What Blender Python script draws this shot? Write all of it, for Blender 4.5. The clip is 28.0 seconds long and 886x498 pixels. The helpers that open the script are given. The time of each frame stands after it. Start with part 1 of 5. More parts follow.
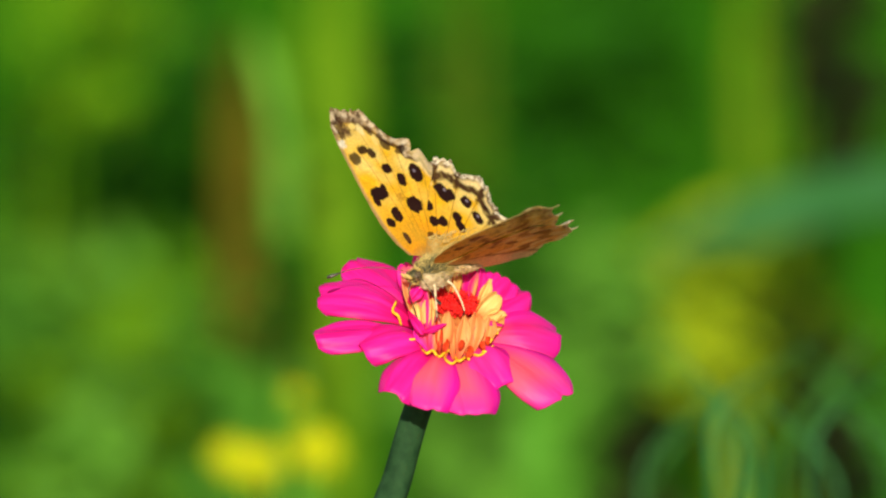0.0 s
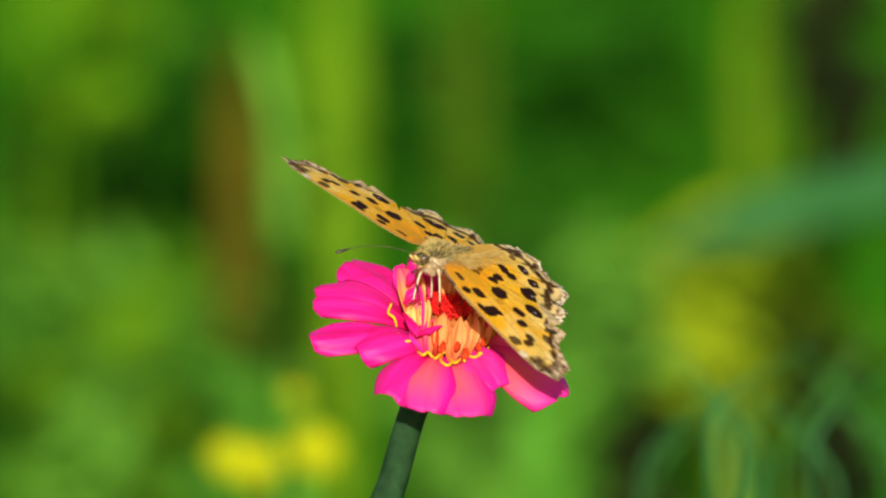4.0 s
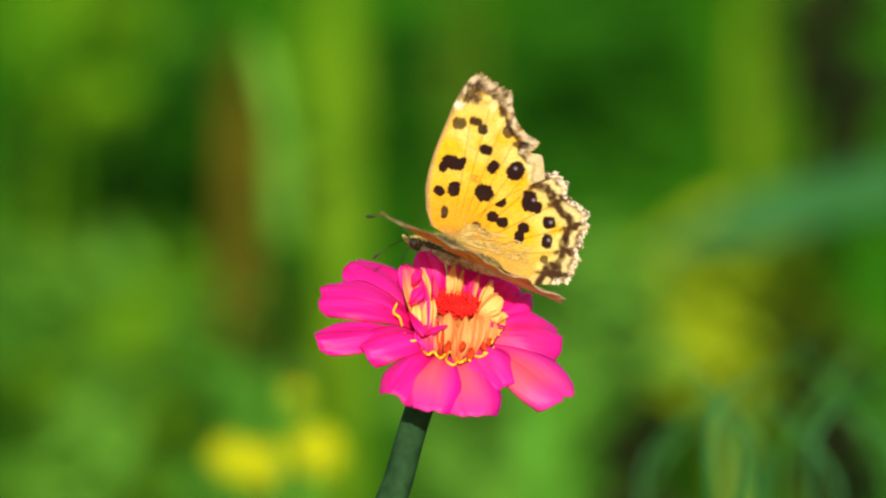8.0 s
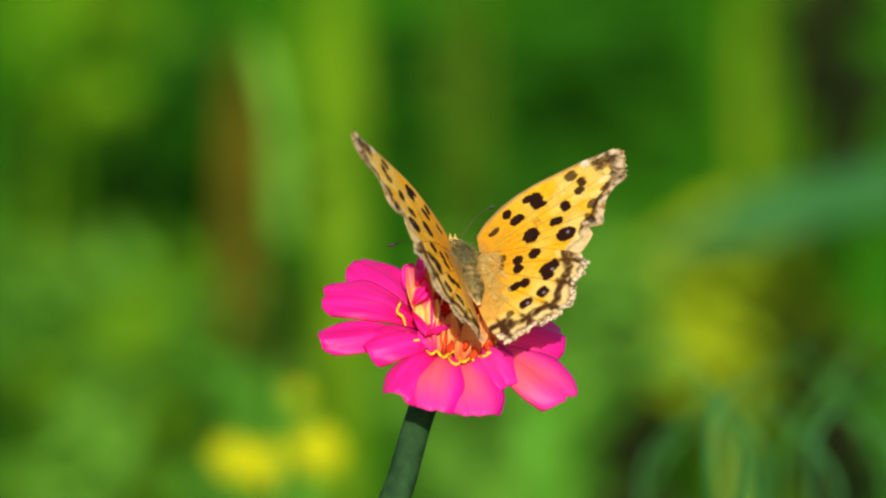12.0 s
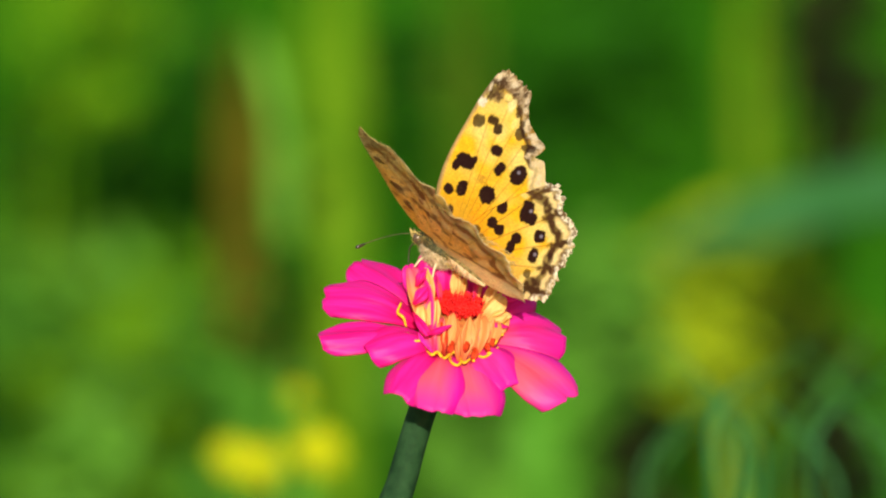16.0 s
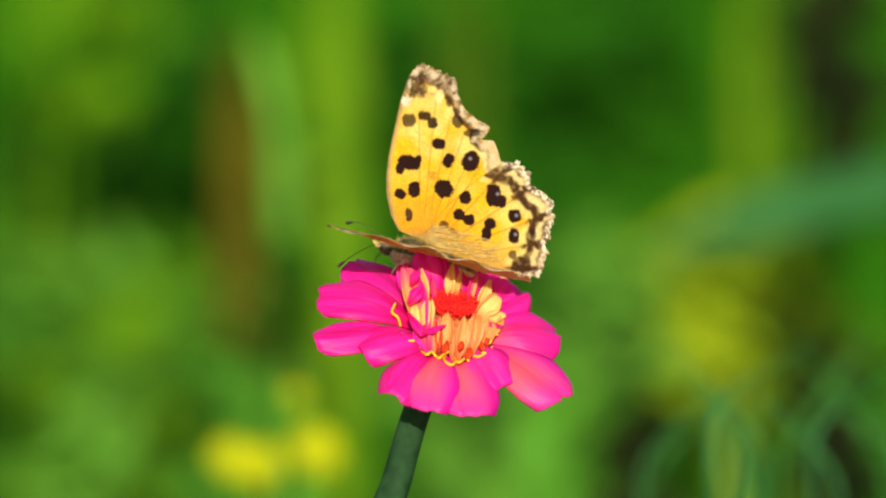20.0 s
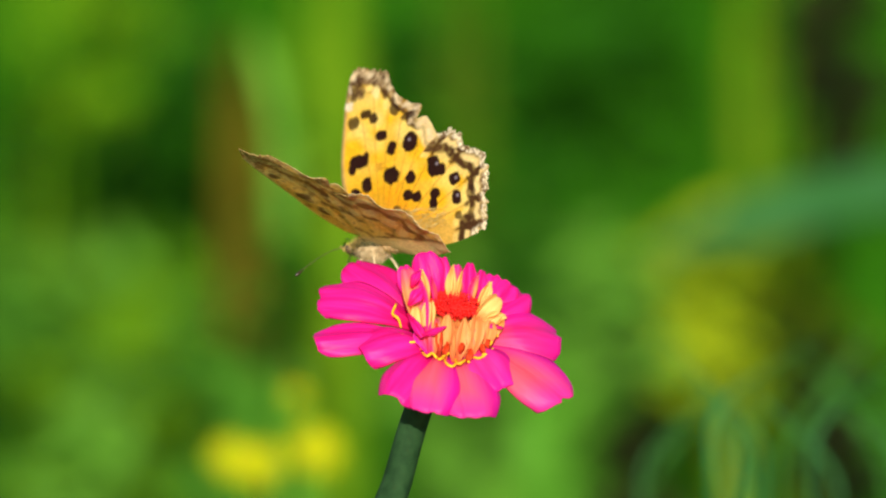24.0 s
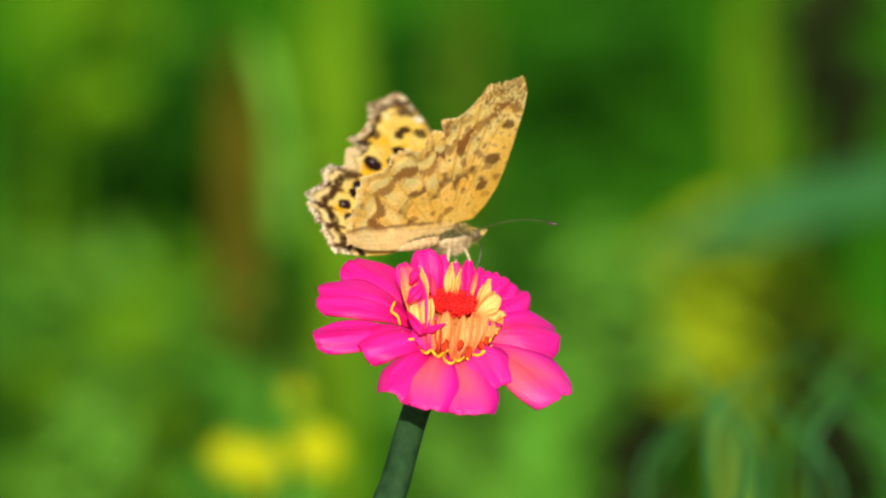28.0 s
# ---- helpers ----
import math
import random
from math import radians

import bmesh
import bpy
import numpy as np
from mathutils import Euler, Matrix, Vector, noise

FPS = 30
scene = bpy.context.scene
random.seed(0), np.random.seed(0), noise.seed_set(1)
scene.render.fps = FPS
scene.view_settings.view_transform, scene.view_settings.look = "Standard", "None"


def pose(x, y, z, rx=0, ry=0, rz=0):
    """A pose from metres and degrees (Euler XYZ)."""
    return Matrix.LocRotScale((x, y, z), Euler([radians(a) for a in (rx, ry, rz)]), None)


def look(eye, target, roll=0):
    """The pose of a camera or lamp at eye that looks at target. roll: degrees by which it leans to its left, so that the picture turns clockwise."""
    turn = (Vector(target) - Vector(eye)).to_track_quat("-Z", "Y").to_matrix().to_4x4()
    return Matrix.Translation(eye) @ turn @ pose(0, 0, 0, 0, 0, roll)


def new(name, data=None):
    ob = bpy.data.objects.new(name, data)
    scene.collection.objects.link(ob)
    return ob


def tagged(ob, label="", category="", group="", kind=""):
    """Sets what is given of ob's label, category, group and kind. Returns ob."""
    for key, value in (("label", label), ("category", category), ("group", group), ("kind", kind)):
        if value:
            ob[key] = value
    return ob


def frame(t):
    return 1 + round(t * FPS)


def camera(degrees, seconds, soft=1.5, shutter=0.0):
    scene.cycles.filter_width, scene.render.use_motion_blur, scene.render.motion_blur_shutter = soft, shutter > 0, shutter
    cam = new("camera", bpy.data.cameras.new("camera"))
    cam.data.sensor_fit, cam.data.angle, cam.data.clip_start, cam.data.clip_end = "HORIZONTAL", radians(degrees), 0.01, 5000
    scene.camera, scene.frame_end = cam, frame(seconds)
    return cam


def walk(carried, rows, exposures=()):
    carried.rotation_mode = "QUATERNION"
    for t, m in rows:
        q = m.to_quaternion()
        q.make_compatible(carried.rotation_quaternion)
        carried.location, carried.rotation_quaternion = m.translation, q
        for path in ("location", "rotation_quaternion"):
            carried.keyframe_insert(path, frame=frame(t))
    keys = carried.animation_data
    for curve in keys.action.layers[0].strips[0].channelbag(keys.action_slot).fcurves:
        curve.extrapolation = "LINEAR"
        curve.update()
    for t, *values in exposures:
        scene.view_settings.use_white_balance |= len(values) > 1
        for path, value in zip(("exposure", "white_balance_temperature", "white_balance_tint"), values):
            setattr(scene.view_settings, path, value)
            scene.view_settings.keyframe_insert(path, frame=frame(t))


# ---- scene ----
# The camera stands still on a tripod, 1.5 m from the flower, and looks 12 degrees down through a long lens.
UNIT = 0.09e-3  # all places in the sheet through the flower are counted in steps of 0.09 mm
FAR = 1.5
TILT = radians(12)
AIM = Vector((0, 0, 0.62))
AHEAD = Vector((0, math.cos(TILT), -math.sin(TILT)))
UP = Vector((0, math.sin(TILT), math.cos(TILT)))
EYE = AIM - AHEAD * FAR
cam = camera(math.degrees(2 * math.atan(784 * UNIT / FAR)), 28.0, soft=2.1, shutter=0.3)
cam.data.dof.use_dof = True
cam.data.dof.focus_distance = FAR
cam.data.dof.aperture_fstop = 16
walk(cam, [(0, look(EYE, AIM)), (28, look(EYE, AIM))], [(0, 0.2), (28, 0.2)])


def spot(x, y, w=0.0):
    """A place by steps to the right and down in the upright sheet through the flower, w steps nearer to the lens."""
    return AIM + (Vector((1, 0, 0)) * (x - 784) + UP * (441 - y) - AHEAD * w) * UNIT


def behind(x, y, d):
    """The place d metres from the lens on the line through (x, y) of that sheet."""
    k = UNIT / FAR
    return EYE + (AHEAD + Vector((1, 0, 0)) * ((x - 784) * k) + UP * ((441 - y) * k)) * d


# ---- light ----
SUN_FROM = Vector((0.0, -0.90, 0.42)).normalized()
world = bpy.data.worlds.new("sky")
scene.world = world
world.use_nodes = True
sky = world.node_tree.nodes.new("ShaderNodeTexSky")
sky.sky_type = "NISHITA"
sky.sun_disc = False
sky.sun_elevation = math.asin(SUN_FROM.z)
sky.sun_rotation = math.atan2(SUN_FROM.x, SUN_FROM.y)
world.node_tree.links.new(sky.outputs[0], world.node_tree.nodes["Background"].inputs["Color"])
world.node_tree.nodes["Background"].inputs["Strength"].default_value = 0.12
sun_data = bpy.data.lights.new("sun", "SUN")
sun_data.energy = 5.0
sun_data.angle = radians(0.5)
sun_data.color = (1.0, 0.95, 0.82)
sun = new("sun", sun_data)
sun.matrix_world = look(SUN_FROM * 5, (0, 0, 0))


# ---- materials ----
def shader(name):
    m = bpy.data.materials.new(name)
    m.use_nodes = True
    t = m.node_tree
    return m, t, t.nodes["Principled BSDF"], t.nodes["Material Output"]


def noise_mix(t, c1, c2, scale, vector=None, lo=0.35, hi=0.65, detail=4.0):
    n = t.nodes.new("ShaderNodeTexNoise")
    n.inputs["Scale"].default_value = scale
    n.inputs["Detail"].default_value = detail
    if vector is not None:
        t.links.new(vector, n.inputs["Vector"])
    r = t.nodes.new("ShaderNodeValToRGB")
    r.color_ramp.elements[0].position, r.color_ramp.elements[0].color = lo, (*c1, 1)
    r.color_ramp.elements[1].position, r.color_ramp.elements[1].color = hi, (*c2, 1)
    t.links.new(n.outputs["Fac"], r.inputs["Fac"])
    return r.outputs["Color"]


def relief(t, p, scale, strength, distance, vector=None):
    n = t.nodes.new("ShaderNodeTexNoise")
    n.inputs["Scale"].default_value = scale
    n.inputs["Detail"].default_value = 3
    if vector is not None:
        t.links.new(vector, n.inputs["Vector"])
    b = t.nodes.new("ShaderNodeBump")
    b.inputs["Strength"].default_value = strength
    b.inputs["Distance"].default_value = distance
    t.links.new(n.outputs["Fac"], b.inputs["Height"])
    t.links.new(b.outputs["Normal"], p.inputs["Normal"])


def varied(t, colour, amount):
    """Every object a little lighter or darker than its neighbours."""
    info = t.nodes.new("ShaderNodeObjectInfo")
    mr = t.nodes.new("ShaderNodeMapRange")
    mr.inputs["To Min"].default_value, mr.inputs["To Max"].default_value = 1 - amount, 1 + amount
    t.links.new(info.outputs["Random"], mr.inputs["Value"])
    h = t.nodes.new("ShaderNodeHueSaturation")
    t.links.new(mr.outputs[0], h.inputs["Value"])
    t.links.new(colour, h.inputs["Color"])
    return h.outputs["Color"]


def thin(t, p, out, colour, share):
    """Lets part of the light through, as a leaf, a petal or a wing does."""
    tr = t.nodes.new("ShaderNodeBsdfTranslucent")
    t.links.new(colour, tr.inputs["Color"])
    mix = t.nodes.new("ShaderNodeMixShader")
    mix.inputs[0].default_value = share
    t.links.new(p.outputs[0], mix.inputs[1])
    t.links.new(tr.outputs[0], mix.inputs[2])
    t.links.new(mix.outputs[0], out.inputs["Surface"])


def plain(name, c1, c2, scale, rough=0.6, bump=0.3, depth=0.0002, share=0.0, spread=0.0, gloss=0.3):
    m, t, p, out = shader(name)
    col = noise_mix(t, c1, c2, scale, t.nodes.new("ShaderNodeTexCoord").outputs["Object"])
    if spread:
        col = varied(t, col, spread)
    t.links.new(col, p.inputs["Base Color"])
    p.inputs["Roughness"].default_value = rough
    p.inputs["Specular IOR Level"].default_value = gloss
    if bump:
        relief(t, p, scale * 4, bump, depth, t.nodes.new("ShaderNodeTexCoord").outputs["Object"])
    if share:
        thin(t, p, out, col, share)
    return m


def petal_material(name, c1, c2, c3, edge=None):
    """Streaks along the petal (c1 to c2), c3 towards its root, another tint along one edge."""
    m, t, p, out = shader(name)
    uv = t.nodes.new("ShaderNodeUVMap")
    mp = t.nodes.new("ShaderNodeMapping")
    mp.inputs["Scale"].default_value = (0.7, 3.2, 1)
    t.links.new(uv.outputs[0], mp.inputs["Vector"])
    streak = noise_mix(t, c1, c2, 1.6, mp.outputs[0], 0.3, 0.75)
    sep = t.nodes.new("ShaderNodeSeparateXYZ")
    t.links.new(uv.outputs[0], sep.inputs[0])
    ramp = t.nodes.new("ShaderNodeValToRGB")
    ramp.color_ramp.elements[0].position, ramp.color_ramp.elements[0].color = 0.0, (1, 1, 1, 1)
    ramp.color_ramp.elements[1].position, ramp.color_ramp.elements[1].color = 0.45, (0, 0, 0, 1)
    t.links.new(sep.outputs[0], ramp.inputs[0])
    mix = t.nodes.new("ShaderNodeMix")
    mix.data_type = "RGBA"
    t.links.new(ramp.outputs[0], mix.inputs["Factor"])
    t.links.new(streak, mix.inputs["A"])
    mix.inputs["B"].default_value = (*c3, 1)
    col = mix.outputs["Result"]
    if edge:
        fr = t.nodes.new("ShaderNodeMath")
        fr.operation = "FRACT"
        t.links.new(sep.outputs[1], fr.inputs[0])
        er = t.nodes.new("ShaderNodeValToRGB")
        er.color_ramp.elements[0].position, er.color_ramp.elements[0].color = 0.12, (1, 1, 1, 1)
        er.color_ramp.elements[1].position, er.color_ramp.elements[1].color = 0.55, (0, 0, 0, 1)
        t.links.new(fr.outputs[0], er.inputs[0])
        m2 = t.nodes.new("ShaderNodeMix")
        m2.data_type = "RGBA"
        tipr = t.nodes.new("ShaderNodeMapRange")
        tipr.interpolation_type = "SMOOTHSTEP"
        tipr.inputs["From Min"].default_value, tipr.inputs["From Max"].default_value = 0.60, 1.0
        tipr.inputs["To Max"].default_value = 0.75
        t.links.new(sep.outputs[0], tipr.inputs["Value"])
        most = t.nodes.new("ShaderNodeMath")
        most.operation = "MAXIMUM"
        t.links.new(er.outputs[0], most.inputs[0])
        t.links.new(tipr.outputs[0], most.inputs[1])
        t.links.new(most.outputs[0], m2.inputs["Factor"])
        t.links.new(col, m2.inputs["A"])
        m2.inputs["B"].default_value = (*edge, 1)
        col = m2.outputs["Result"]
    side = t.nodes.new("ShaderNodeMath")
    side.operation = "FRACT"
    t.links.new(sep.outputs[1], side.inputs[0])
    rim = t.nodes.new("ShaderNodeValToRGB")
    rim.color_ramp.elements[0].position, rim.color_ramp.elements[0].color = 0.0, (0.6, 0.6, 0.6, 1)
    rim.color_ramp.elements[1].position, rim.color_ramp.elements[1].color = 0.05, (0, 0, 0, 1)
    a = rim.color_ramp.elements.new(0.945)
    a.color = (0, 0, 0, 1)
    a = rim.color_ramp.elements.new(0.998)
    a.color = (0.6, 0.6, 0.6, 1)
    t.links.new(side.outputs[0], rim.inputs[0])
    m3 = t.nodes.new("ShaderNodeMix")
    m3.data_type = "RGBA"
    t.links.new(rim.outputs[0], m3.inputs["Factor"])
    t.links.new(col, m3.inputs["A"])
    m3.inputs["B"].default_value = (c3[0] * 0.7, c3[1], c3[2] * 0.8, 1)
    col = m3.outputs["Result"]
    t.links.new(col, p.inputs["Base Color"])
    p.inputs["Roughness"].default_value = 0.45
    p.inputs["Specular IOR Level"].default_value = 0.25
    relief(t, p, 2.6, 0.6, 0.0006, mp.outputs[0])
    thin(t, p, out, col, 0.43)
    return m


MAGENTA = petal_material("magenta petal", (0.90, 0.004, 0.215), (0.97, 0.03, 0.47), (0.82, 0.002, 0.09))
SALMON = petal_material("faded pink petal", (0.95, 0.11, 0.17), (0.96, 0.14, 0.25), (0.93, 0.02, 0.22), (0.95, 0.012, 0.44))
BLUSH = petal_material("magenta petal with a coral foot", (0.91, 0.015, 0.20), (0.97, 0.05, 0.42), (0.95, 0.16, 0.17), (0.92, 0.008, 0.40))
CREAM = petal_material("cream floret", (0.97, 0.58, 0.16), (0.98, 0.75, 0.28), (0.93, 0.26, 0.05))
PEACH = petal_material("peach floret", (0.97, 0.40, 0.11), (0.98, 0.52, 0.19), (0.93, 0.17, 0.05))
ROSY = petal_material("rose-edged peach floret", (0.97, 0.44, 0.13), (0.98, 0.56, 0.20), (0.94, 0.22, 0.07), (0.93, 0.02, 0.30))
RED = petal_material("orange red floret", (0.80, 0.05, 0.01), (0.88, 0.12, 0.02), (0.45, 0.01, 0.01))
SCARLET = plain("scarlet disc floret", (0.50, 0.004, 0.006), (0.88, 0.018, 0.012), 700, 0.6)
CONE = plain("orange brown floret bases", (0.30, 0.05, 0.012), (0.62, 0.24, 0.05), 700, 0.7)
POLLEN = plain("yellow stigma", (0.72, 0.34, 0.008), (0.85, 0.50, 0.02), 1500, 0.6)
BRACT = plain("green bract", (0.03, 0.07, 0.01), (0.07, 0.11, 0.02), 500, 0.6)
STEM = plain("green hairy stem", (0.009, 0.032, 0.009), (0.022, 0.062, 0.019), 350, 0.8, 0.4, gloss=0.12)
CHITIN = plain("dark chitin", (0.02, 0.012, 0.006), (0.06, 0.035, 0.018), 2500, 0.35, 0.2, 0.00003, gloss=0.5)
PALE = plain("pale leg scales", (0.55, 0.40, 0.22), (0.75, 0.6, 0.38), 3000, 0.6, 0.2, 0.00003)
FUR = plain("olive brown fur", (0.034, 0.032, 0.012), (0.115, 0.095, 0.034), 1200, 0.8, 0.4, 0.00008)
FUR_OLIVE = plain("olive tan fur", (0.055, 0.044, 0.014), (0.26, 0.18, 0.055), 700, 0.8, 0.4, 0.00008)
FUR_CREAM = plain("cream fur", (0.38, 0.26, 0.13), (0.66, 0.50, 0.29), 1200, 0.8, 0.3, 0.00008)
FUR_MOSS = plain("grey olive fur", (0.13, 0.105, 0.03), (0.40, 0.29, 0.09), 1200, 0.8, 0.3, 0.00008)
FUR_BUFF = plain("buff fur", (0.48, 0.27, 0.11), (0.74, 0.50, 0.26), 1200, 0.8, 0.3, 0.00008)
FUR_TAN = plain("tan fur", (0.42, 0.27, 0.06), (0.68, 0.46, 0.14), 1200, 0.8, 0.3, 0.00008)
EYE_MAT = plain("dark compound eye", (0.05, 0.03, 0.015), (0.16, 0.10, 0.05), 2500, 0.25, 0.1, 0.00002, gloss=0.6)


def wing_material():
    m, t, p, out = shader("scaled wing")
    at = t.nodes.new("ShaderNodeAttribute")
    at.attribute_name = "scales"
    tc = t.nodes.new("ShaderNodeTexCoord")
    grain = noise_mix(t, (0.82, 0.82, 0.82), (1.08, 1.08, 1.08), 3500, tc.outputs["Object"])
    mul = t.nodes.new("ShaderNodeMix")
    mul.data_type, mul.blend_type = "RGBA", "MULTIPLY"
    mul.inputs["Factor"].default_value = 1
    t.links.new(at.outputs["Color"], mul.inputs["A"])
    t.links.new(grain, mul.inputs["B"])
    col = mul.outputs["Result"]
    t.links.new(col, p.inputs["Base Color"])
    p.inputs["Roughness"].default_value = 0.65
    p.inputs["Specular IOR Level"].default_value = 0.05
    relief(t, p, 2500, 0.35, 0.00005, tc.outputs["Object"])
    lit = t.nodes.new("ShaderNodeGamma")
    lit.inputs["Gamma"].default_value = 0.8
    t.links.new(col, lit.inputs["Color"])
    thin(t, p, out, lit.outputs["Color"], 0.46)
    return m


WING = wing_material()
# leaf green with the shade of the gaps put into its colour
LEAF_SHADED = plain("green leaf darkened as if in shade", (0.00917, 0.0622, 0.00131), (0.0262, 0.124, 0.00393), 40, 0.7, 0.3, 0.001, 0.2, 0.35, 0.04)
LEAF_MID = plain("mid green leaf", (0.0516, 0.2064, 0.0086), (0.1032, 0.2838, 0.0258), 40, 0.65, 0.3, 0.001, 0.25, 0.3, 0.04)
LEAF_LIGHT = plain("light green leaf", (0.1032, 0.301, 0.01548), (0.172, 0.3956, 0.043), 40, 0.65, 0.3, 0.001, 0.3, 0.25, 0.04)
LEAF_LIME = plain("yellow-green leaf", (0.1032, 0.2666, 0.00258), (0.172, 0.344, 0.0086), 40, 0.65, 0.3, 0.001, 0.3, 0.25, 0.04)
LEAF_TEAL = plain("blue-green leaf", (0.027, 0.135, 0.027), (0.060, 0.203, 0.060), 40, 0.6, 0.3, 0.001, 0.25, 0.25, 0.04)
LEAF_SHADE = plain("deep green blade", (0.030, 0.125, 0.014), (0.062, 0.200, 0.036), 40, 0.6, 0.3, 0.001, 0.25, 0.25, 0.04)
LEAF_GOLD = plain("yellowing leaf", (0.3096, 0.4214, 0.0043), (0.4558, 0.516, 0.01548), 40, 0.65, 0.3, 0.001, 0.3, 0.2, 0.04)
LEAF_REED = plain("reed leaf", (0.085, 0.195, 0.0028), (0.140, 0.258, 0.0074), 40, 0.65, 0.3, 0.001, 0.3, 0.25, 0.04)
LEAF_OLIVE = plain("olive grass blade", (0.0946, 0.172, 0.00344), (0.1548, 0.2408, 0.00688), 40, 0.65, 0.3, 0.001, 0.3, 0.25, 0.04)
LEAF_DUSK = plain("dull olive grass blade", (0.050, 0.095, 0.002), (0.085, 0.140, 0.005), 40, 0.65, 0.3, 0.001, 0.25, 0.25, 0.04)
LEAF_BROWN = plain("very dark brown leaf", (0.00688, 0.01204, 0.00258), (0.02236, 0.0258, 0.00516), 40, 0.8, 0.3, 0.001, 0.1, 0.3, 0.04)
DRY = plain("dry brown stalk", (0.055, 0.045, 0.002), (0.09, 0.074, 0.005), 60, 0.8, 0.4, 0.001, gloss=0.04)
BLOSSOM = plain("bright yellow petal", (0.40, 0.42, 0.00258), (0.50, 0.52, 0.00516), 120, 0.6, 0.2, 0.0005, 0.25, gloss=0.04)
GRASS = plain("green grass blades", (0.0172, 0.1204, 0.00172), (0.0559, 0.2322, 0.00602), 6, 0.7, 0.0, 0.001, 0.2, gloss=0.04)
SOIL = plain("mossy dark soil", (0.01376, 0.0559, 0.00258), (0.0344, 0.1032, 0.00602), 9, 0.9, 0.5, 0.01, gloss=0.04)


# ---- building helpers ----
def put_mesh(name, verts, faces, material, smooth=True):
    me = bpy.data.meshes.new(name)
    me.from_pydata(verts, [], faces)
    me.materials.append(material)
    if smooth:
        me.polygons.foreach_set("use_smooth", [True] * len(me.polygons))
    me.update()
    return me


def part(name, me, parent, label="", at=None):
    ob = new(name, me)
    ob.parent = parent
    if at is not None:
        ob.matrix_basis = at
    if label:
        ob["label"] = label
    return ob


def thing(name, at, label, category, group=""):
    ob = new(name)
    ob.empty_display_size = 0.005
    ob.matrix_basis = at
    return tagged(ob, label, category, group)


def tube(path, radii, sides=8, closed=True):
    """A round rod along a path, its thickness given point by point."""
    verts, faces = [], []
    n = len(path)
    ref = Vector((0.3, 0.9, 0.31))
    for i, c in enumerate(path):
        d = (path[min(i + 1, n - 1)] - path[max(i - 1, 0)]).normalized()
        a = d.cross(ref).normalized()
        b = d.cross(a)
        for k in range(sides):
            g = 2 * math.pi * k / sides
            verts.append(c + (a * math.cos(g) + b * math.sin(g)) * radii[i])
    for i in range(n - 1):
        for k in range(sides):
            k2 = (k + 1) % sides
            faces.append((i * sides + k, i * sides + k2, (i + 1) * sides + k2, (i + 1) * sides + k))
    if closed:
        faces.append(tuple(range(sides))[::-1])
        faces.append(tuple(range((n - 1) * sides, n * sides)))
    return [tuple(v) for v in verts], faces


def curve_through(points, steps=8):
    """A smooth line through some points (Catmull-Rom)."""
    pts = [Vector(p) for p in points]
    pts = [2 * pts[0] - pts[1]] + pts + [2 * pts[-1] - pts[-2]]
    out = []
    for i in range(1, len(pts) - 2):
        a, b, c, d = pts[i - 1:i + 3]
        for s in range(steps):
            t = s / steps
            out.append(0.5 * (2 * b + (c - a) * t + (2 * a - 5 * b + 4 * c - d) * t * t + (3 * b - a - 3 * c + d) * t ** 3))
    out.append(pts[-2])
    return out


def ball(centre, size, rings=10, sides=14, bumps=0.0):
    """An uneven ellipsoid."""
    verts, faces = [], []
    for i in range(rings + 1):
        a = math.pi * i / rings
        for k in range(sides):
            g = 2 * math.pi * k / sides
            n = Vector((math.cos(a), math.sin(a) * math.cos(g), math.sin(a) * math.sin(g)))
            s = 1 + bumps * noise.noise(n * 3.1)
            verts.append((centre[0] + n.x * size[0] * s, centre[1] + n.y * size[1] * s, centre[2] + n.z * size[2] * s))
    for i in range(rings):
        for k in range(sides):
            k2 = (k + 1) % sides
            faces.append((i * sides + k, (i + 1) * sides + k, (i + 1) * sides + k2, i * sides + k2))
    return verts, faces


def merged(*pieces):
    verts, faces = [], []
    for v, f in pieces:
        o = len(verts)
        verts += v
        faces += [tuple(i + o for i in q) for q in f]
    return verts, faces


# ---- ground ----
def build_ground():
    verts, faces = [], []
    n = 60
    for i in range(n + 1):
        for k in range(n + 1):
            x, y = ((2 * i / n - 1) ** 3 * 400), ((2 * k / n - 1) ** 3 * 400)
            r = math.hypot(x, y)
            verts.append((x, y, -0.03 + 0.03 * noise.noise((x * 0.7, y * 0.7, 0)) - 0.001 * max(0, r - 30) ** 0.5))
    for i in range(n):
        for k in range(n):
            a = i * (n + 1) + k
            faces.append((a, a + n + 1, a + n + 2, a + 1))
    g = new("ground", put_mesh("ground", verts, faces, SOIL))
    tagged(g, "dark mossy garden soil under grass", "ground", kind="structure")


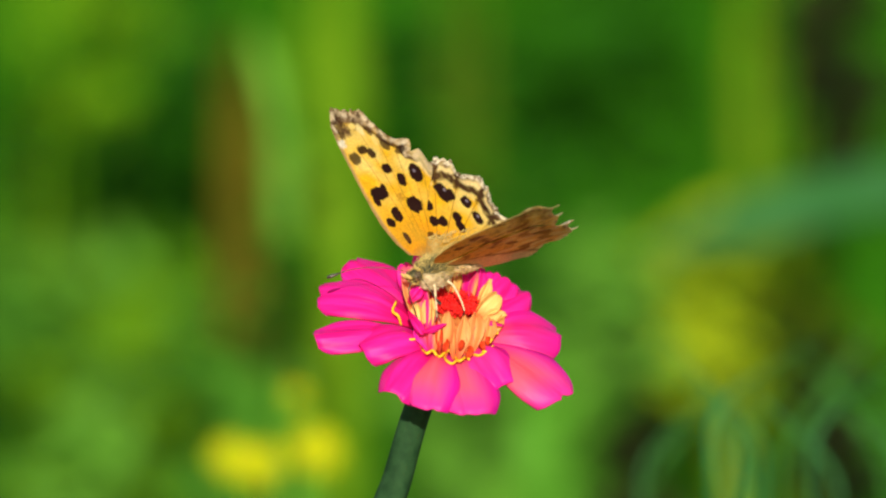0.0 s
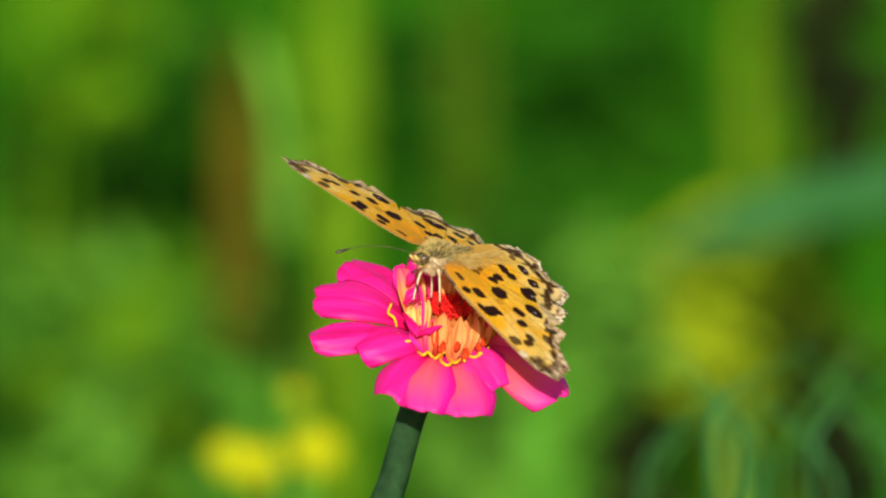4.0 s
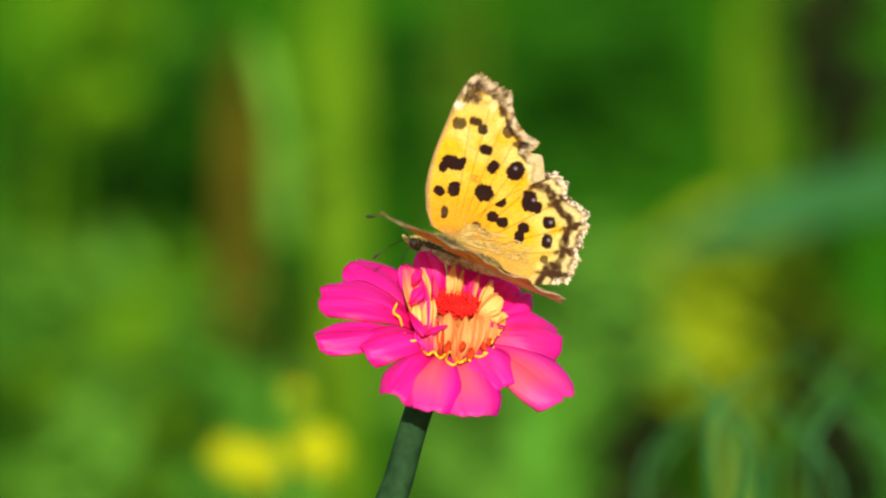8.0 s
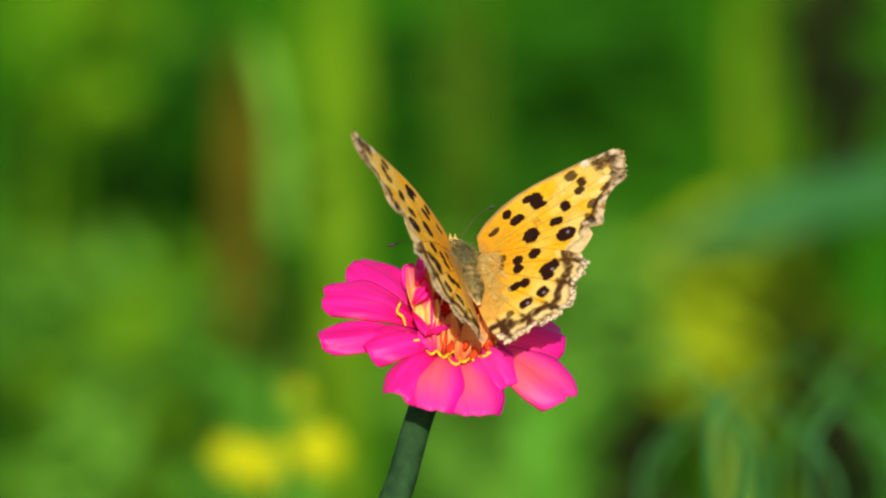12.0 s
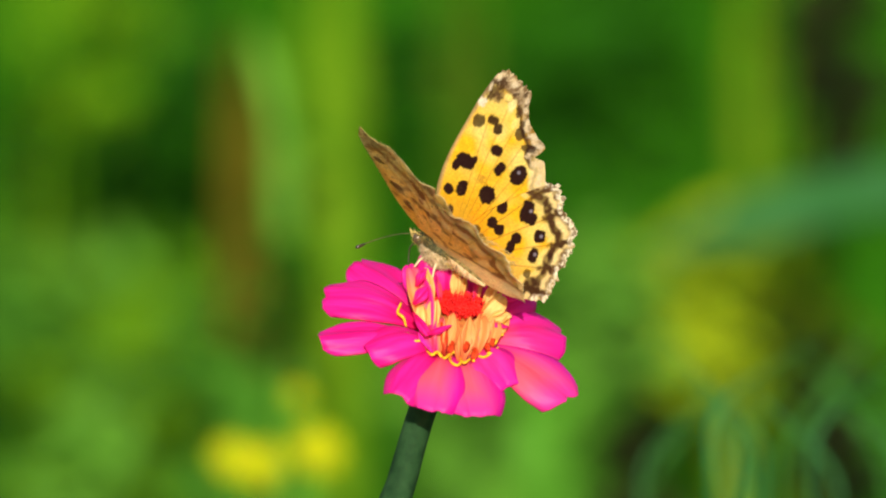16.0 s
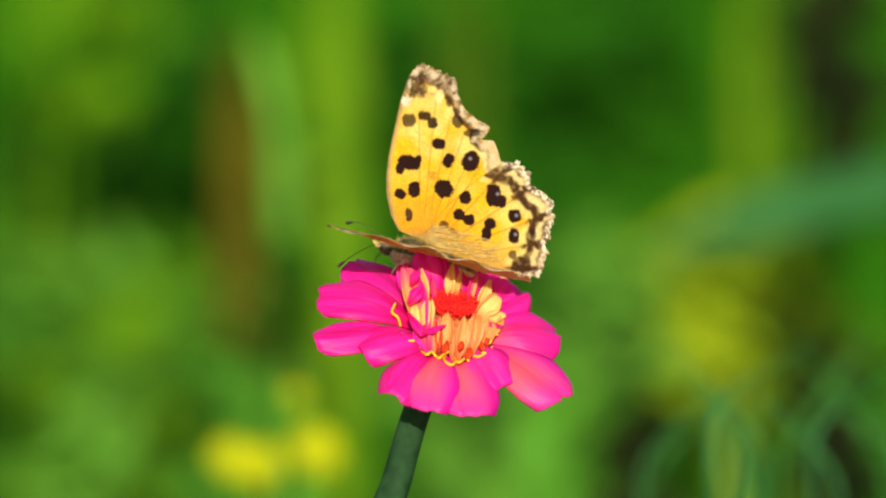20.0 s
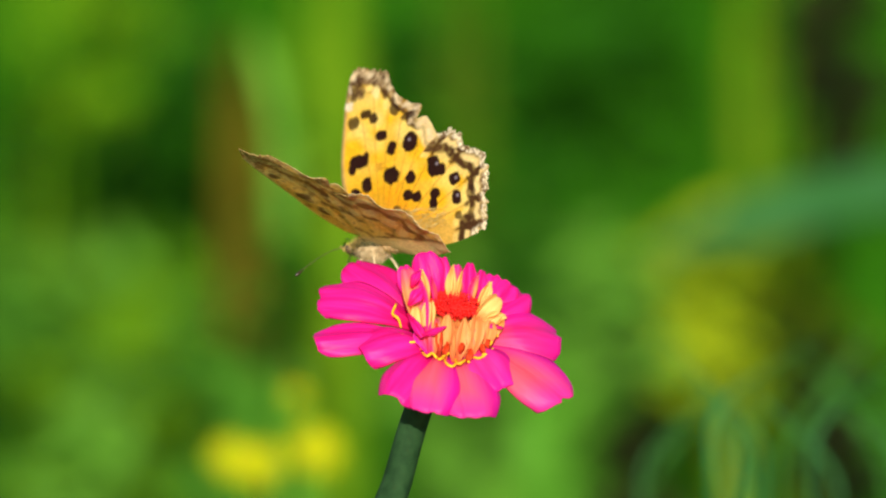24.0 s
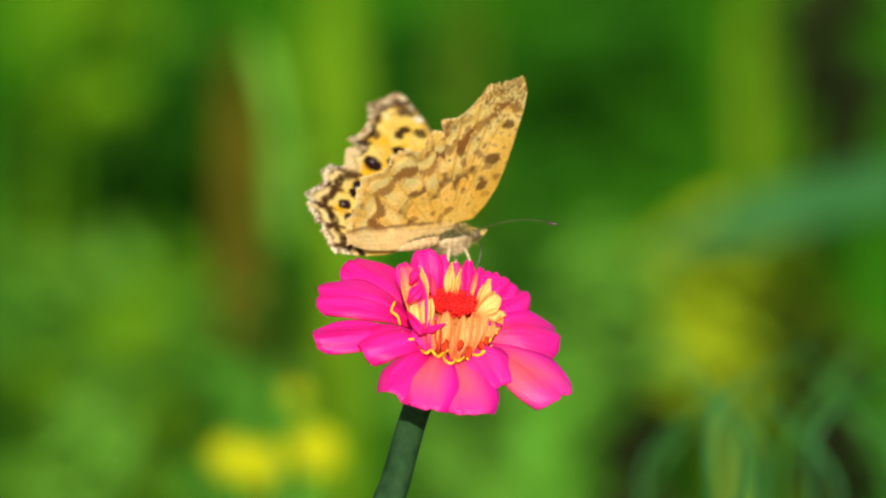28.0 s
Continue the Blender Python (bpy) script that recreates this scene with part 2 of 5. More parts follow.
def build_grass():
    """Grass over the garden, thickest where the lens looks."""
    rng = random.Random(5)
    verts, faces = [], []
    for i in range(16000):
        if i < 11000:
            x, y = rng.gauss(0, 0.42), 0.8 + 4.6 * rng.betavariate(1.6, 1.3)
        else:
            x, y = rng.gauss(0, 1.6), rng.gauss(2.2, 2.4)
        h = rng.uniform(0.05, 0.16)
        g = rng.uniform(0, 6.283)
        w = rng.uniform(0.002, 0.005)
        dx, dy = math.cos(g), math.sin(g)
        lean = rng.uniform(0.1, 0.8) * h
        o = len(verts)
        verts += [(x - dy * w, y + dx * w, -0.04), (x + dy * w, y - dx * w, -0.04),
                  (x + dx * lean * 0.4 + dy * w * 0.8, y + dy * lean * 0.4 - dx * w * 0.8, h * 0.6), (x + dx * lean * 0.4 - dy * w * 0.8, y + dy * lean * 0.4 + dx * w * 0.8, h * 0.6),
                  (x + dx * lean, y + dy * lean, h)]
        faces += [(o, o + 1, o + 2, o + 3), (o + 3, o + 2, o + 4)]
    g = new("grass", put_mesh("grass", verts, faces, GRASS))
    tagged(g, "short green garden grass on the ground", "grass", kind="stuff")


# ---- plants behind ----
def leaf_mesh(material, kind):
    """A leaf one unit long: folded along its midrib, ovate (0), lance-shaped (1) or strap-like (2)."""
    verts, faces = [], []
    n = 7
    for i in range(n + 1):
        t = i / n
        w = (0.27 * math.sin(math.pi * t ** 0.75) ** 0.9, 0.15 * math.sin(math.pi * t ** 0.7), 0.055 * (1 - t ** 3) * min(1, t * 6 + 0.4))[kind]
        sag = -0.22 * t * t if kind < 2 else -0.3 * t ** 3
        verts += [(t, -w, sag + w * 0.35), (t, 0, sag), (t, w, sag + w * 0.35)]
    for i in range(n):
        a = 3 * i
        faces += [(a, a + 3, a + 4, a + 1), (a + 1, a + 4, a + 5, a + 2)]
    return put_mesh("leaf", verts, faces, material)


def clump(name, label, category, x, y, d, rx, ry, n, size, material, kind=0, seed=1, deep=0.12, upright=0.3, stalks=3, group=""):
    """A plant with stalks from the ground and leaves round the place (x, y) at d metres from the lens."""
    rng = random.Random(seed)
    heart = behind(x, y, d)
    root = Vector((heart.x, heart.y, 0))
    p = thing(name, Matrix.Translation(root), label, category, group)
    meshes = leaf_mesh(material, kind)
    step = UNIT * d / FAR
    tops = []
    for s in range(stalks):
        top = heart + Vector((rng.uniform(-0.8, 0.8) * rx * step, rng.uniform(-deep, deep), ry * step * rng.uniform(0.2, 0.9)))
        tops.append(top)
        foot = Vector((rng.uniform(-0.03, 0.03), rng.uniform(-0.03, 0.03), -0.02))
        mid = (top - root) * 0.5 + Vector((rng.uniform(-0.02, 0.02), 0, 0))
        path = curve_through([foot, mid, top - root], 6)
        v, f = tube(path, [0.003 - 0.002 * i / len(path) for i in range(len(path))], 6)
        part("stalk", put_mesh("stalk", v, f, material), p)
    for i in range(n):
        a, r = rng.uniform(0, 6.283), math.sqrt(rng.random())
        c = heart + Vector((math.cos(a) * r * rx * step, rng.uniform(-deep, deep), 0)) + UP * (math.sin(a) * r * ry * step)
        length = size * rng.uniform(0.7, 1.3)
        turn = Euler((rng.uniform(-0.6, 0.6), -upright * 1.4 + rng.uniform(-0.5, 0.5), rng.uniform(0, 6.283)))
        m = Matrix.LocRotScale(c - root, turn, (length, length, length))
        m = m @ Matrix.Translation((-0.5, 0, 0))
        part("leaf", meshes, p, at=m)
    return p


def blade_plant(name, label, category, blades, d, material, seed=1, group="", stalk=False):
    """A plant of long strap leaves or stems; each blade runs from (x0, y0) to (x1, y1), of a given width, at d metres."""
    rng = random.Random(seed)
    first = behind(blades[0][0], blades[0][1], d)
    root = Vector((first.x, first.y, 0))
    p = thing(name, Matrix.Translation(root), label, category, group)
    step = UNIT * d / FAR
    for x0, y0, x1, y1, w, *bow in blades:
        dd = d + rng.uniform(-0.06, 0.06)
        a, b = behind(x0, y0, dd) - root, behind(x1, y1, dd) - root
        foot = Vector((a.x + rng.uniform(-0.02, 0.02), a.y + rng.uniform(-0.02, 0.02), -0.02))
        side = Vector((0, -0.03, 0)) * rng.uniform(-1, 1) + Vector((step * (bow[0] if bow else 0), 0, 0))
        if stalk:
            v, f = tube(curve_through([foot, (foot + a) / 2 + Vector((0.01, 0, 0)), a], 6), [0.003] * 13, 7)
            part("stalk", put_mesh("stalk", v, f, material), p)
            path = curve_through([a, a.lerp(b, 0.3) + UP * 0.006, a.lerp(b, 0.7) + UP * 0.004, b], 7)
        else:
            path = [foot.lerp(a, k / 4) for k in range(4)] + curve_through([a, (a + b) / 2 + side, b], 8)
        verts, faces = [], []
        n = len(path)
        for i, c in enumerate(path):
            t = i / (n - 1)
            half = w * step * 0.5 * min(1, (1 - t) * 3 + 0.08) * (0.35 + 0.65 * min(1, t * 3.0))
            dirn = (path[min(i + 1, n - 1)] - path[max(i - 1, 0)]).normalized()
            across = dirn.cross(Vector((0.15, 1, 0.1))).normalized()
            out = dirn.cross(across).normalized()
            for s, lift in ((-1, 0.25), (0, 0), (1, 0.25)):
                verts.append(tuple(c + across * half * s + out * half * lift))
        for i in range(n - 1):
            k = 3 * i
            faces += [(k, k + 3, k + 4, k + 1), (k + 1, k + 4, k + 5, k + 2)]
        part("blade", put_mesh("blade", verts, faces, material), p)
    return p


def yellow_flower(x, y, d, size, seed, group):
    rng = random.Random(seed)
    heart = behind(x, y, d)
    root = Vector((heart.x, heart.y, 0))
    p = thing("yellow_flower", Matrix.Translation(root), "bright yellow garden flower on a thin green stem", "flower", group)
    path = curve_through([Vector((0.02, 0.02, -0.02)), Vector((0.01, 0.01, heart.z * 0.5)), heart - root], 6)
    v, f = tube(path, [0.0016] * len(path), 6)
    part("stem", put_mesh("stem", v, f, LEAF_MID), p)
    face = Euler((radians(50), 0, rng.uniform(-0.4, 0.4)))
    me = leaf_mesh(BLOSSOM, 0)
    n = 10
    for i in range(n):
        m = Matrix.Translation(heart - root) @ face.to_matrix().to_4x4() @ Matrix.Rotation(6.283 * i / n, 4, "Z") @ Matrix.Rotation(radians(-15), 4, "Y") @ Matrix.Scale(size, 4)
        part("petal", me, p, at=m)
    v, f = ball((0, 0, 0), (size * 0.2, size * 0.2, size * 0.15))
    part("flower_centre", put_mesh("flower_centre", v, f, POLLEN), p, at=Matrix.Translation(heart - root) @ face.to_matrix().to_4x4())
    return p


def build_background():
    g = "plants behind the flower"
    blade_plant("reed_clump", "tall clump of light yellow-green reed leaves", "reed", [(594, 700, 596, -160, 64), (546, 660, 542, -140, 44), (630, 600, 625, -120, 44)], 2.7, LEAF_REED, 1)
    blade_plant("tall_grass", "tall olive green grass stems", "grass", [(800, 640, 795, -160, 44), (850, 640, 845, -120, 30)], 3.0, LEAF_DUSK, 31)
    dry = blade_plant("dry_stalk", "dry brown stalk with withered leaves", "stalk", [(440, 720, 428, 40, 66), (408, 690, 396, 50, 34), (464, 640, 452, 160, 38)], 2.6, DRY, 2)
    blade_plant("pale_shoot", "pale green shoot beside a dry stalk", "plant", [(492, 260, 446, 55, 24), (502, 240, 466, 80, 16)], 2.5, LEAF_LIGHT, 3, stalk=True)
    blade_plant("tall_grass", "tall olive green grass stems", "grass", [(1330, 520, 1325, -140, 40), (1385, 520, 1390, -120, 34)], 3.0, LEAF_OLIVE, 4)
    arch = blade_plant("arching_leaf", "long arching blue-green leaf", "leaf", [(1780, 322, 1150, 446, 90), (1760, 372, 1220, 432, 60)], 2.5, LEAF_TEAL, 5, stalk=True)
    blade_plant("grass_tuft", "tuft of deep green grass blades", "grass", [(1330, 960, 1150, 600, 14, 60), (1120, 960, 1300, 650, 12, -50), (1380, 960, 1560, 560, 16, -80), (1590, 960, 1400, 600, 14, 60), (1640, 900, 1480, 640, 14, 40), (1270, 960, 1420, 660, 12, -60)], 2.0, LEAF_SHADE, 6)
    blade_plant("broad_grass", "broad light green grass blades", "grass", [(1000, 960, 972, 600, 60), (1050, 960, 1064, 650, 50), (945, 960, 935, 640, 54), (1090, 960, 1040, 690, 36)], 2.5, LEAF_MID, 44)
    blade_plant("grass_tuft", "curving blue-green grass blades", "grass", [(1300, 960, 1165, 590, 10, 70), (1280, 960, 1450, 600, 10, -90), (1480, 960, 1290, 660, 9, 80), (1440, 960, 1620, 620, 10, -70), (1140, 960, 1270, 690, 8, -60), (1340, 960, 1210, 650, 8, 70), (1600, 960, 1460, 700, 9, 60)], 1.85, LEAF_TEAL, 45)
    clump("leafy_weed", "leafy yellow-green garden weed", "weed", 160, 75, 3.2, 115, 70, 24, 0.03, LEAF_LIME, 0, 7, group=g)
    clump("leafy_weed", "tall mid green leafy weed", "weed", 110, 660, 3.2, 290, 220, 170, 0.038, LEAF_MID, 1, 8, group=g)
    clump("leafy_weed", "low pale green leafy weed", "weed", 155, 850, 2.4, 60, 70, 50, 0.022, LEAF_LIGHT, 0, 9, group=g)
    clump("leafy_weed", "bright yellow-green leafy weed", "weed", 1330, 575, 2.95, 110, 70, 30, 0.026, LEAF_LIME, 0, 46, group=g)
    clump("leafy_weed", "yellow-green leafy garden weed", "weed", 330, 660, 3.0, 130, 130, 80, 0.028, LEAF_LIME, 1, 47, group=g)
    clump("leafy_weed", "low yellow-green leafy weed", "weed", 230, 770, 2.8, 200, 100, 80, 0.028, LEAF_LIME, 1, 42, group=g)
    clump("leafy_weed", "yellow-green garden weed with small leaves", "weed", 1215, 590, 3.0, 130, 90, 30, 0.024, LEAF_LIME, 0, 43, group=g)
    clump("leafy_weed", "yellow-green weed at the grass edge", "weed", 300, 660, 2.9, 120, 180, 30, 0.03, LEAF_LIME, 0, 23, group=g)
    clump("leafy_weed", "yellowing weed with thin leaves", "weed", 1235, 560, 2.75, 85, 90, 44, 0.022, LEAF_GOLD, 0, 10, group=g)
    clump("leafy_weed", "olive green weed with thin leaves", "weed", 1400, 535, 2.9, 110, 45, 70, 0.018, LEAF_OLIVE, 1, 17, group=g)
    clump("leafy_weed", "tall mid green leafy weed", "weed", 900, 720, 2.8, 200, 230, 120, 0.03, LEAF_LIGHT, 0, 11, group=g)
    clump("leafy_weed", "light green leafy garden weed", "weed", 1070, 610, 2.6, 115, 95, 190, 0.017, LEAF_LIGHT, 1, 12, group=g)
    clump("leafy_weed", "light green leafy garden weed", "weed", 860, 800, 2.6, 130, 110, 46, 0.026, LEAF_LIGHT, 0, 24, group=g)
    clump("leafy_weed", "light green leafy garden weed", "weed", 1010, 760, 2.7, 110, 150, 60, 0.026, LEAF_LIGHT, 0, 41, group=g)
    # weeds in this darkened green stand in for shaded gaps, here and below
    clump("leafy_weed", "leafy weed with shade put into its dark green colour", "weed", 1010, 130, 3.4, 220, 130, 80, 0.035, LEAF_SHADED, 0, 13, group=g)
    clump("leafy_weed", "light green leafy garden weed", "weed", 160, 490, 3.25, 220, 110, 100, 0.034, LEAF_LIGHT, 1, 27, group=g)
    clump("leafy_weed", "leafy weed with shade put into its dark green colour", "weed", 215, 245, 3.35, 220, 95, 80, 0.035, LEAF_SHADED, 0, 14, group=g)
    clump("leafy_weed", "yellow-green weed among yellow flowers", "weed", 540, 720, 2.8, 110, 190, 50, 0.028, LEAF_LIME, 0, 15, group=g)
    clump("leafy_weed", "tall mid green leafy weed", "weed", 1300, 680, 3.0, 240, 100, 50, 0.03, LEAF_MID, 0, 16, group=g)
    # small clumps of very dark brown leaves
    clump("dark_brown_weed", "very dark brown weed leaves", "weed", 1490, 60, 2.9, 90, 80, 26, 0.028, LEAF_BROWN, 0, 18, group=g)
    clump("dark_brown_weed", "very dark brown weed leaves", "weed", 1115, 810, 2.5, 56, 72, 32, 0.02, LEAF_BROWN, 0, 19, group=g)
    clump("dark_brown_weed", "very dark brown weed leaves", "weed", 1425, 695, 2.5, 48, 46, 18, 0.02, LEAF_BROWN, 0, 20, group=g)
    clump("dark_brown_weed", "very dark brown weed leaves", "weed", 1510, 785, 2.4, 40, 40, 16, 0.018, LEAF_BROWN, 0, 21, group=g)
    # narrow clumps whose dark colour paints shade between the lighter plants
    clump("leafy_weed", "leafy weed with shade put into its dark green colour", "weed", 508, 370, 2.55, 28, 85, 44, 0.022, LEAF_SHADED, 1, 22, group=g)
    clump("leafy_weed", "leafy weed with shade put into its dark green colour", "weed", 715, 210, 2.85, 34, 240, 60, 0.024, LEAF_SHADED, 1, 51, group=g)
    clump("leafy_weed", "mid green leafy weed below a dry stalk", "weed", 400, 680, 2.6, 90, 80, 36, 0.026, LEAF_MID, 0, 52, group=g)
    clump("leafy_weed", "leafy weed with shade put into its dark green colour", "weed", 930, 400, 2.75, 100, 40, 40, 0.024, LEAF_SHADED, 1, 53, group=g)
    clump("leafy_weed", "leafy weed with shade put into its dark green colour", "weed", 330, 130, 3.2, 44, 130, 40, 0.026, LEAF_SHADED, 1, 54, group=g)
    flowers = []
    for i, (x, y, size) in enumerate(((408, 812, 0.0060), (460, 824, 0.0062), (558, 798, 0.0072), (525, 700, 0.0032))):
        flowers.append(yellow_flower(x, y, 2.15, size, 20 + i, "yellow flowers"))
    return [(dry, 0.5), (arch, 0.4)] + [(f, 0.25) for f in flowers]


# ---- the zinnia ----
ROOT = Vector((-0.030, 0.015, 0.0))
HEART = Vector((795, 602))
NORMAL = (Vector((1, 0, 0)) * 0.17 + UP * 0.76 - AHEAD * 0.63).normalized()
FLAT_X = (Vector((1, 0, 0)) - NORMAL * NORMAL.x).normalized()
FLAT_Y = NORMAL.cross(FLAT_X)


def on_head(x, y, lift=0.0):
    """The place of the flower head's plane that lies behind (x, y) of the sheet, lifted by some steps along the flower's axis."""
    o = spot(HEART.x, HEART.y)
    a = spot(x, y)
    k = (o - a).dot(NORMAL) / AHEAD.dot(NORMAL)
    return a + AHEAD * k + NORMAL * (lift * UNIT)


def at_sheet(x, y, lift):
    """The place that lies some steps over the flower head's plane and behind (x, y) of the sheet."""
    return on_head(x - 0.17 * lift, y + 0.76 * lift, lift)


def petal_mesh(root, tip, width, arch, cup, lobes, material, seed, roll=0.0, facing=NORMAL, point=0.0):
    """A ray petal from root to tip, arched along its length, ribbed, with a lobed end and a real thickness."""
    rng = random.Random(seed)
    axis = tip - root
    length = axis.length
    axis = axis.normalized()
    up = (facing - axis * facing.dot(axis)).normalized()
    across = axis.cross(up)
    if roll:
        q = Matrix.Rotation(radians(roll), 3, axis)
        up, across = q @ up, q @ across
    n, k = 16, 14
    verts, faces, uvs = [], [], []
    ph = rng.uniform(0, 6)
    for layer in (0, 1):
        for i in range(n + 1):
            t = i / n
            half = width * 0.5 * UNIT * (0.25 + 0.75 * math.sin(min(1, t * 1.35) * math.pi / 2) ** 1.3)
            if t > 0.6:
                half *= 1 - 0.20 * ((t - 0.6) / 0.4) ** 2.5
            if t > 0.4:
                half *= 1 - point * ((t - 0.4) / 0.6) ** 1.4
            for j in range(k + 1):
                s = 2 * j / k - 1
                notch = 0.035 * math.exp(-((s - 0.25 * math.sin(ph)) / 0.16) ** 2) + 0.018 * math.exp(-((abs(s) - 0.6) / 0.14) ** 2) * (lobes - 1)
                end = length * (1 - 0.17 * abs(s) ** 3.4 * t ** 3 + 0.04 * s * s * t ** 3 - notch * t ** 5)
                wob = 1 + 0.06 * noise.noise((t * 5 + ph, (1 if s > 0 else -1) * 3.1, seed * 1.3)) * abs(s) * t
                p = root + axis * end * t * (1 + 0.025 * noise.noise((s * 3.5, ph, seed * 2.1)) * t ** 4) + across * half * s * wob
                h = arch * UNIT * math.sin(math.pi * t) - cup * UNIT * (s * s - 0.4) * min(1, t * 2.2)
                h += 4.2 * UNIT * math.cos(s * 6.0 + ph) * t * (1.05 - t) * 2 + 4 * UNIT * math.sin(s * 4 + ph * 2) * t * t
                h += 5 * UNIT * noise.noise((s * 1.4 + ph, t * 2.2, seed * 3.7)) * t
                p = p + up * (h - layer * 2.5 * UNIT)
                verts.append(tuple(p - ROOT))
                uvs.append((t, (s + 1) * 0.499 + seed))
    row = k + 1
    half_n = (n + 1) * row
    for i in range(n):
        for j in range(k):
            a = i * row + j
            faces.append((a, a + row, a + row + 1, a + 1))
            faces.append((half_n + a, half_n + a + 1, half_n + a + row + 1, half_n + a + row))
    rim = [i * row for i in range(n + 1)] + [n * row + j for j in range(1, k + 1)] + [i * row + k for i in range(n - 1, -1, -1)]
    for a, b in zip(rim, rim[1:]):
        faces.append((a, a + half_n, b + half_n, b))
    me = put_mesh("petal", verts, faces, material)
    uv = me.uv_layers.new(name="UVMap")
    idx = np.zeros(len(me.loops), dtype=np.int32)
    me.loops.foreach_get("vertex_index", idx)
    uv.data.foreach_set("uv", np.array(uvs, dtype=np.float32)[idx].ravel())
    return me


